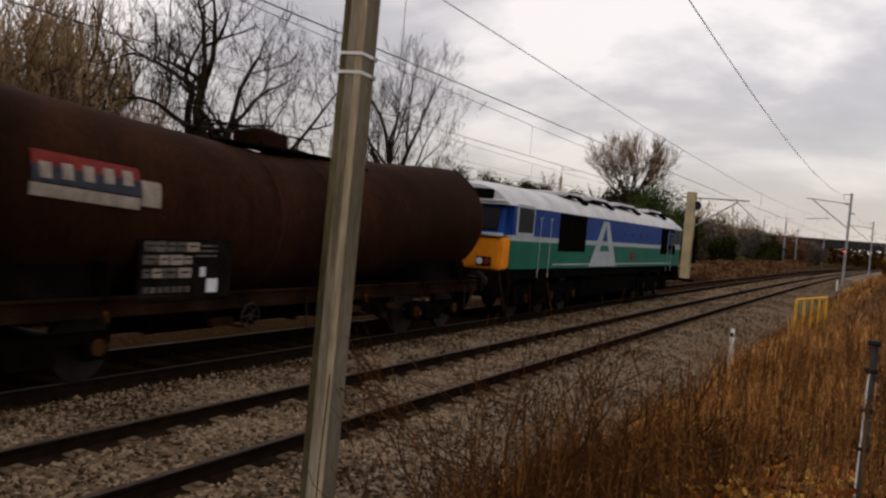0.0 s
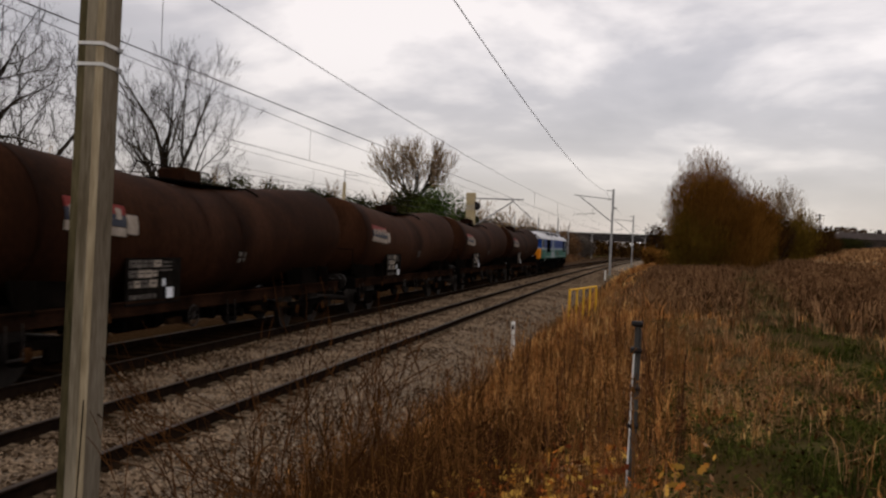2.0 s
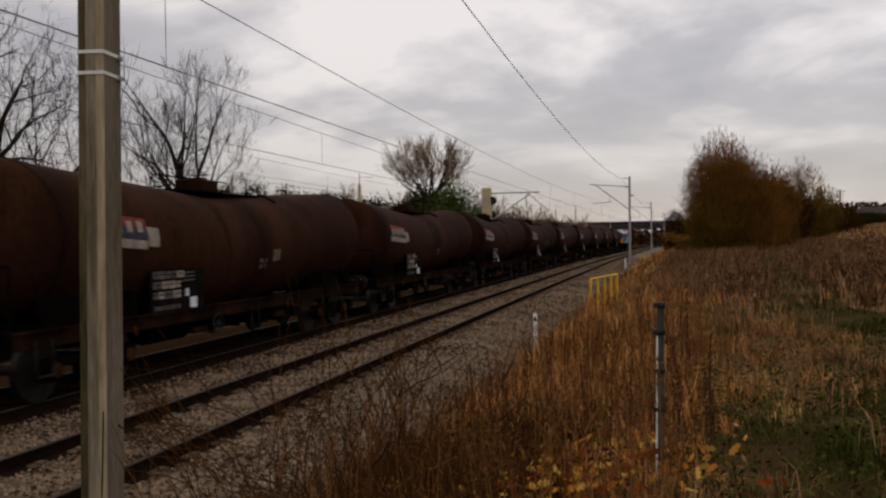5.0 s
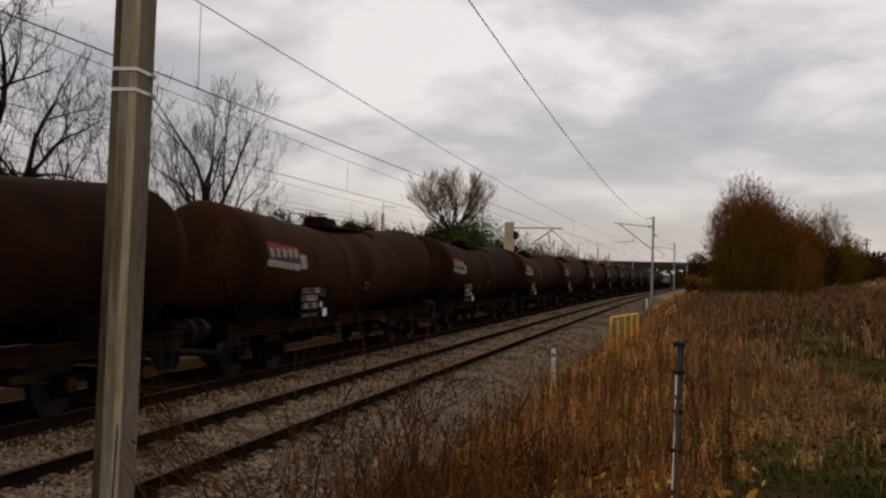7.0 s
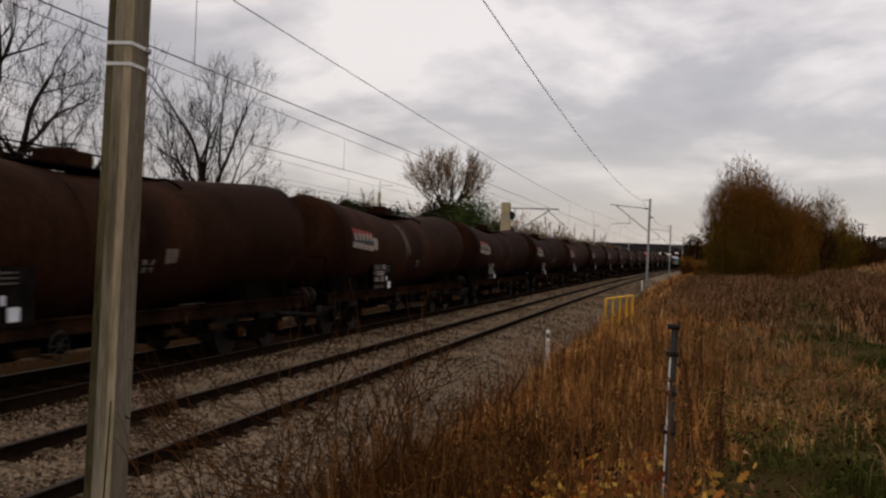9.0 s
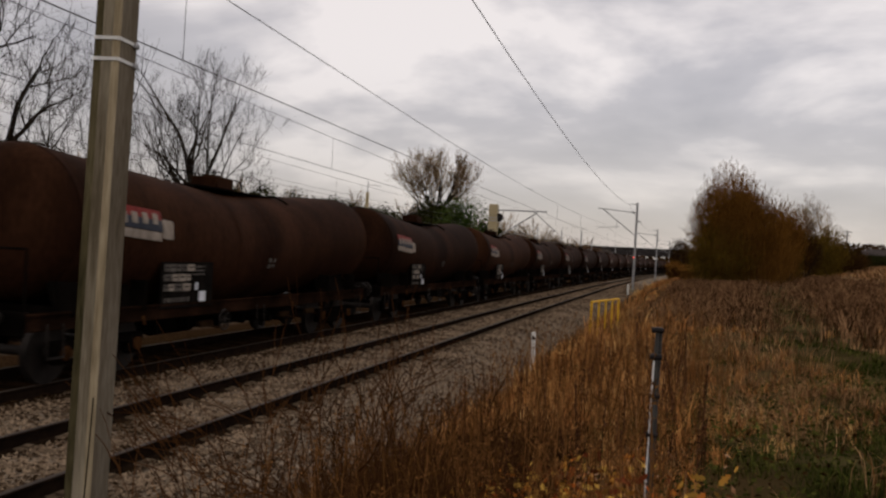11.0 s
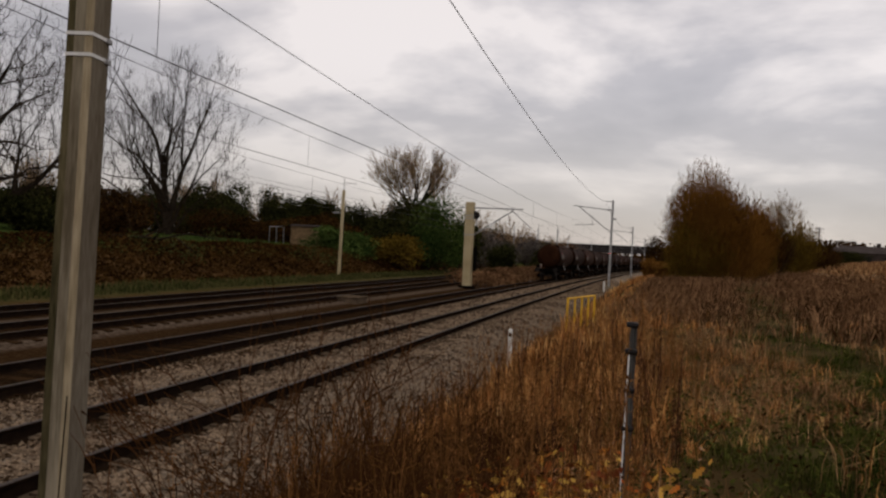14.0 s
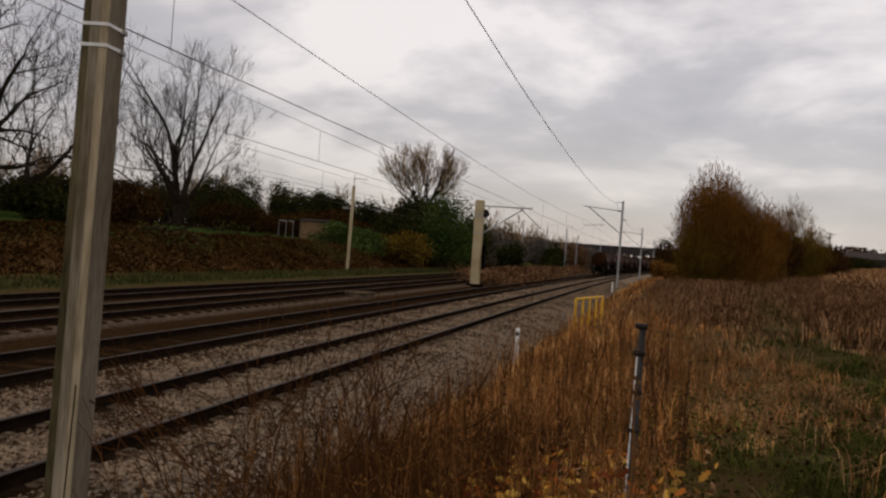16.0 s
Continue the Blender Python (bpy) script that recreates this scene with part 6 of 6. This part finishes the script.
    for i in range(14):
        bm = bmesh.new()
        box(bm, (-38 + i * 4.6, -3.56, 5.35), (0.16, 0.12, 1.5))
        part("stiffener", bm, M["girder"], b)
    # sheds beyond the tracks
    for x, y, w, d, h in ((-26, 205, 9, 6, 3.0), (-17.5, 222, 7, 5, 3.4)):
        q = thing("shed", pose(x, y, float(land(x, y)) - 0.1), "low dark shed with a pale flat roof near the bridge", "shed", "lineside sheds")
        bm = bmesh.new()
        box(bm, (0, 0, h / 2), (w, d, h), 0.03)
        part("wall", bm, M["brick"], q)
        bm = bmesh.new()
        box(bm, (0, 0, h + 0.15), (w + 0.6, d + 0.6, 0.3), 0.03)
        part("roof", bm, M["pale"], q)
        for k in (-0.25, 0.25):
            bm = bmesh.new()
            box(bm, (k * w, -d / 2 - 0.02, h * 0.5), (1.4, 0.08, 1.2))
            part("window", bm, M["glass"], q)
    # houses on the far right
    for x, y, w, h in ((47.5, 200, 13, 3.0), (62, 212, 12, 3.2), (38.5, 214, 8, 2.4)):
        z = float(land(x, y))
        q = thing("house", pose(x, y, 3.5 if x < 60 else 4.4), "low dark house with a pitched tiled roof beyond the field", "house", "distant houses")
        bm = bmesh.new()
        box(bm, (0, 0, h / 2 - 1.5), (w, 7, h + 3), 0.03)
        part("wall", bm, M["brick"], q)
        bm = bmesh.new()
        v = [bm.verts.new(p) for p in ((-w / 2 - 0.4, -3.9, h - 0.05), (w / 2 + 0.4, -3.9, h - 0.05), (w / 2 + 0.4, 3.9, h - 0.05), (-w / 2 - 0.4, 3.9, h - 0.05), (-w / 2 + 1.5, 0, h + 1.5), (w / 2 - 1.5, 0, h + 1.5))]
        for f4 in ((0, 1, 5, 4), (2, 3, 4, 5), (1, 2, 5), (3, 0, 4), (3, 2, 1, 0)):
            bm.faces.new([v[i] for i in f4])
        roof = part("roof", bm, M["tile"], q)
        bm = bmesh.new()
        box(bm, (w * 0.22, 0, h + 1.6), (0.8, 0.6, 1.2), 0.03)
        part("chimney", bm, M["brick"], roof)
        for k in (-0.3, 0.0, 0.3):
            bm = bmesh.new()
            box(bm, (k * w, -3.52, h * 0.55), (1.3, 0.08, 1.1))
            part("window", bm, M["glass"], q)
    # pole by the field
    p = thing("utility_pole", pose(28.9, 150, 3.0), "thin wooden utility pole with two crossarms", "pole")
    bm = bmesh.new()
    rod(bm, (0, 0, -0.5), (0, 0, 6.4), 0.13, 0.1, 8)
    part("pole", bm, M["bark"], p)
    for z, w in ((6.1, 1.5), (5.6, 0.9)):
        bm = bmesh.new()
        box(bm, (0, 0, z), (w, 0.1, 0.1))
        part("crossarm", bm, M["bark"], p)
    # small garden shed, goal and fallen limb above the bank
    q = thing("garden_shed", pose(-33.4, 84.5, 2.75, 0, 0, 10), "small low shed with pinkish weathered walls", "shed")
    bm = bmesh.new()
    box(bm, (0, 0, 0.4), (2.7, 1.8, 2.3), 0.03)
    part("wall", bm, M["sand"], q)
    bm = bmesh.new()
    box(bm, (0, 0, 1.6), (3.0, 2.1, 0.12), 0.02, Matrix.Rotation(0.06, 4, "X"))
    part("roof", bm, M["tile"], q)
    q = thing("garden_goal", pose(-36.6, 84.5, 2.9), "pale tubular goal standing on a lawn", "goal")
    for x in (-1.0, 0.0, 1.0):
        bm = bmesh.new()
        rod(bm, (x * 0.8, 0, -0.6), (x * 0.8, 0, 1.25), 0.03, seg=6)
        part("upright", bm, M["galv"], q)
    bm = bmesh.new()
    rod(bm, (-0.8, 0, 1.22), (0.8, 0, 1.22), 0.03, seg=6)
    part("crossbar", bm, M["galv"], q)
    q = thing("fallen_limb", pose(0, 0, 0), "bare grey fallen limb lying on the bank", "branch")
    rg, segs = np.random.default_rng(9), []
    grow(rg, (-31.2, 46, float(land(-31.2, 46)) + 0.1), (0.93, -0.1, 0.33), 5.2, 0.14, 0, 1, segs, 0.0, 0.5, 3)
    quads("limb", prisms([k for lv, k in segs], 6), 4, M["bark"], q)


def build_ballast():
    """Loose stones where the camera stands close, on the bed of the two near tracks."""
    rng = np.random.default_rng(5)
    dome = np.array([(0, 0, 1), (0.89, 0, 0.3), (0.2, 0.85, 0.25), (-0.75, 0.5, 0.3), (-0.7, -0.55, 0.25), (0.3, -0.85, 0.3)])
    tri = [(0, 1, 2), (0, 2, 3), (0, 3, 4), (0, 4, 5), (0, 5, 1)]
    n = 110000
    y = 2.0 + 105 * rng.random(n) ** 2.8
    x = -8.35 + bends(y) + 5.6 * rng.random(n)
    for c in (-5.85, -9.3):
        for s in (-0.7525, 0.7525):
            k = np.abs(x - bends(y) - c - s) > 0.19
            x, y = x[k], y[k]
    n = len(x)
    z = land(x, y) + np.where((np.abs(x - bends(y) + 7.57) < 0.75) | (x - bends(y) > -4.6), 0.025, 0.0) * rng.random(n)
    size = (0.013 + 0.022 * rng.random(n)) * (1 + 0.012 * y)
    v = dome[None] * (1 + 0.3 * rng.normal(0, 1, (n, 6, 1))) * size[:, None, None]
    a = rng.random(n) * 6.283
    c, s = np.cos(a)[:, None], np.sin(a)[:, None]
    v = np.stack([v[..., 0] * c - v[..., 1] * s, v[..., 0] * s + v[..., 1] * c, v[..., 2]], -1) + np.stack([x, y, z], 1)[:, None]
    # welded stones keep one shade each
    me = bpy.data.meshes.new("ballast")
    me.vertices.add(n * 6)
    me.vertices.foreach_set("co", v.astype(np.float32).ravel())
    idx = (np.array(tri)[None] + 6 * np.arange(n)[:, None, None]).astype(np.int32).ravel()
    me.loops.add(len(idx))
    me.loops.foreach_set("vertex_index", idx)
    me.polygons.add(len(idx) // 3)
    me.polygons.foreach_set("loop_start", np.arange(0, len(idx), 3, dtype=np.int32))
    me.update(calc_edges=True)
    me.materials.append(M["stone"])
    tagged(new("ballast", me), "loose grey ballast stones round the sleepers", "ballast", kind="stuff")


build_lineside()
build_trees()
build_grass()
build_ballast()


# ---- movement ----
def motions():
    for ob, y0 in TRAIN:
        walk(ob, [(t, train_pose(y0 + SPEED * t)) for t in [0.5 * k for k in range(33)]])


motions()
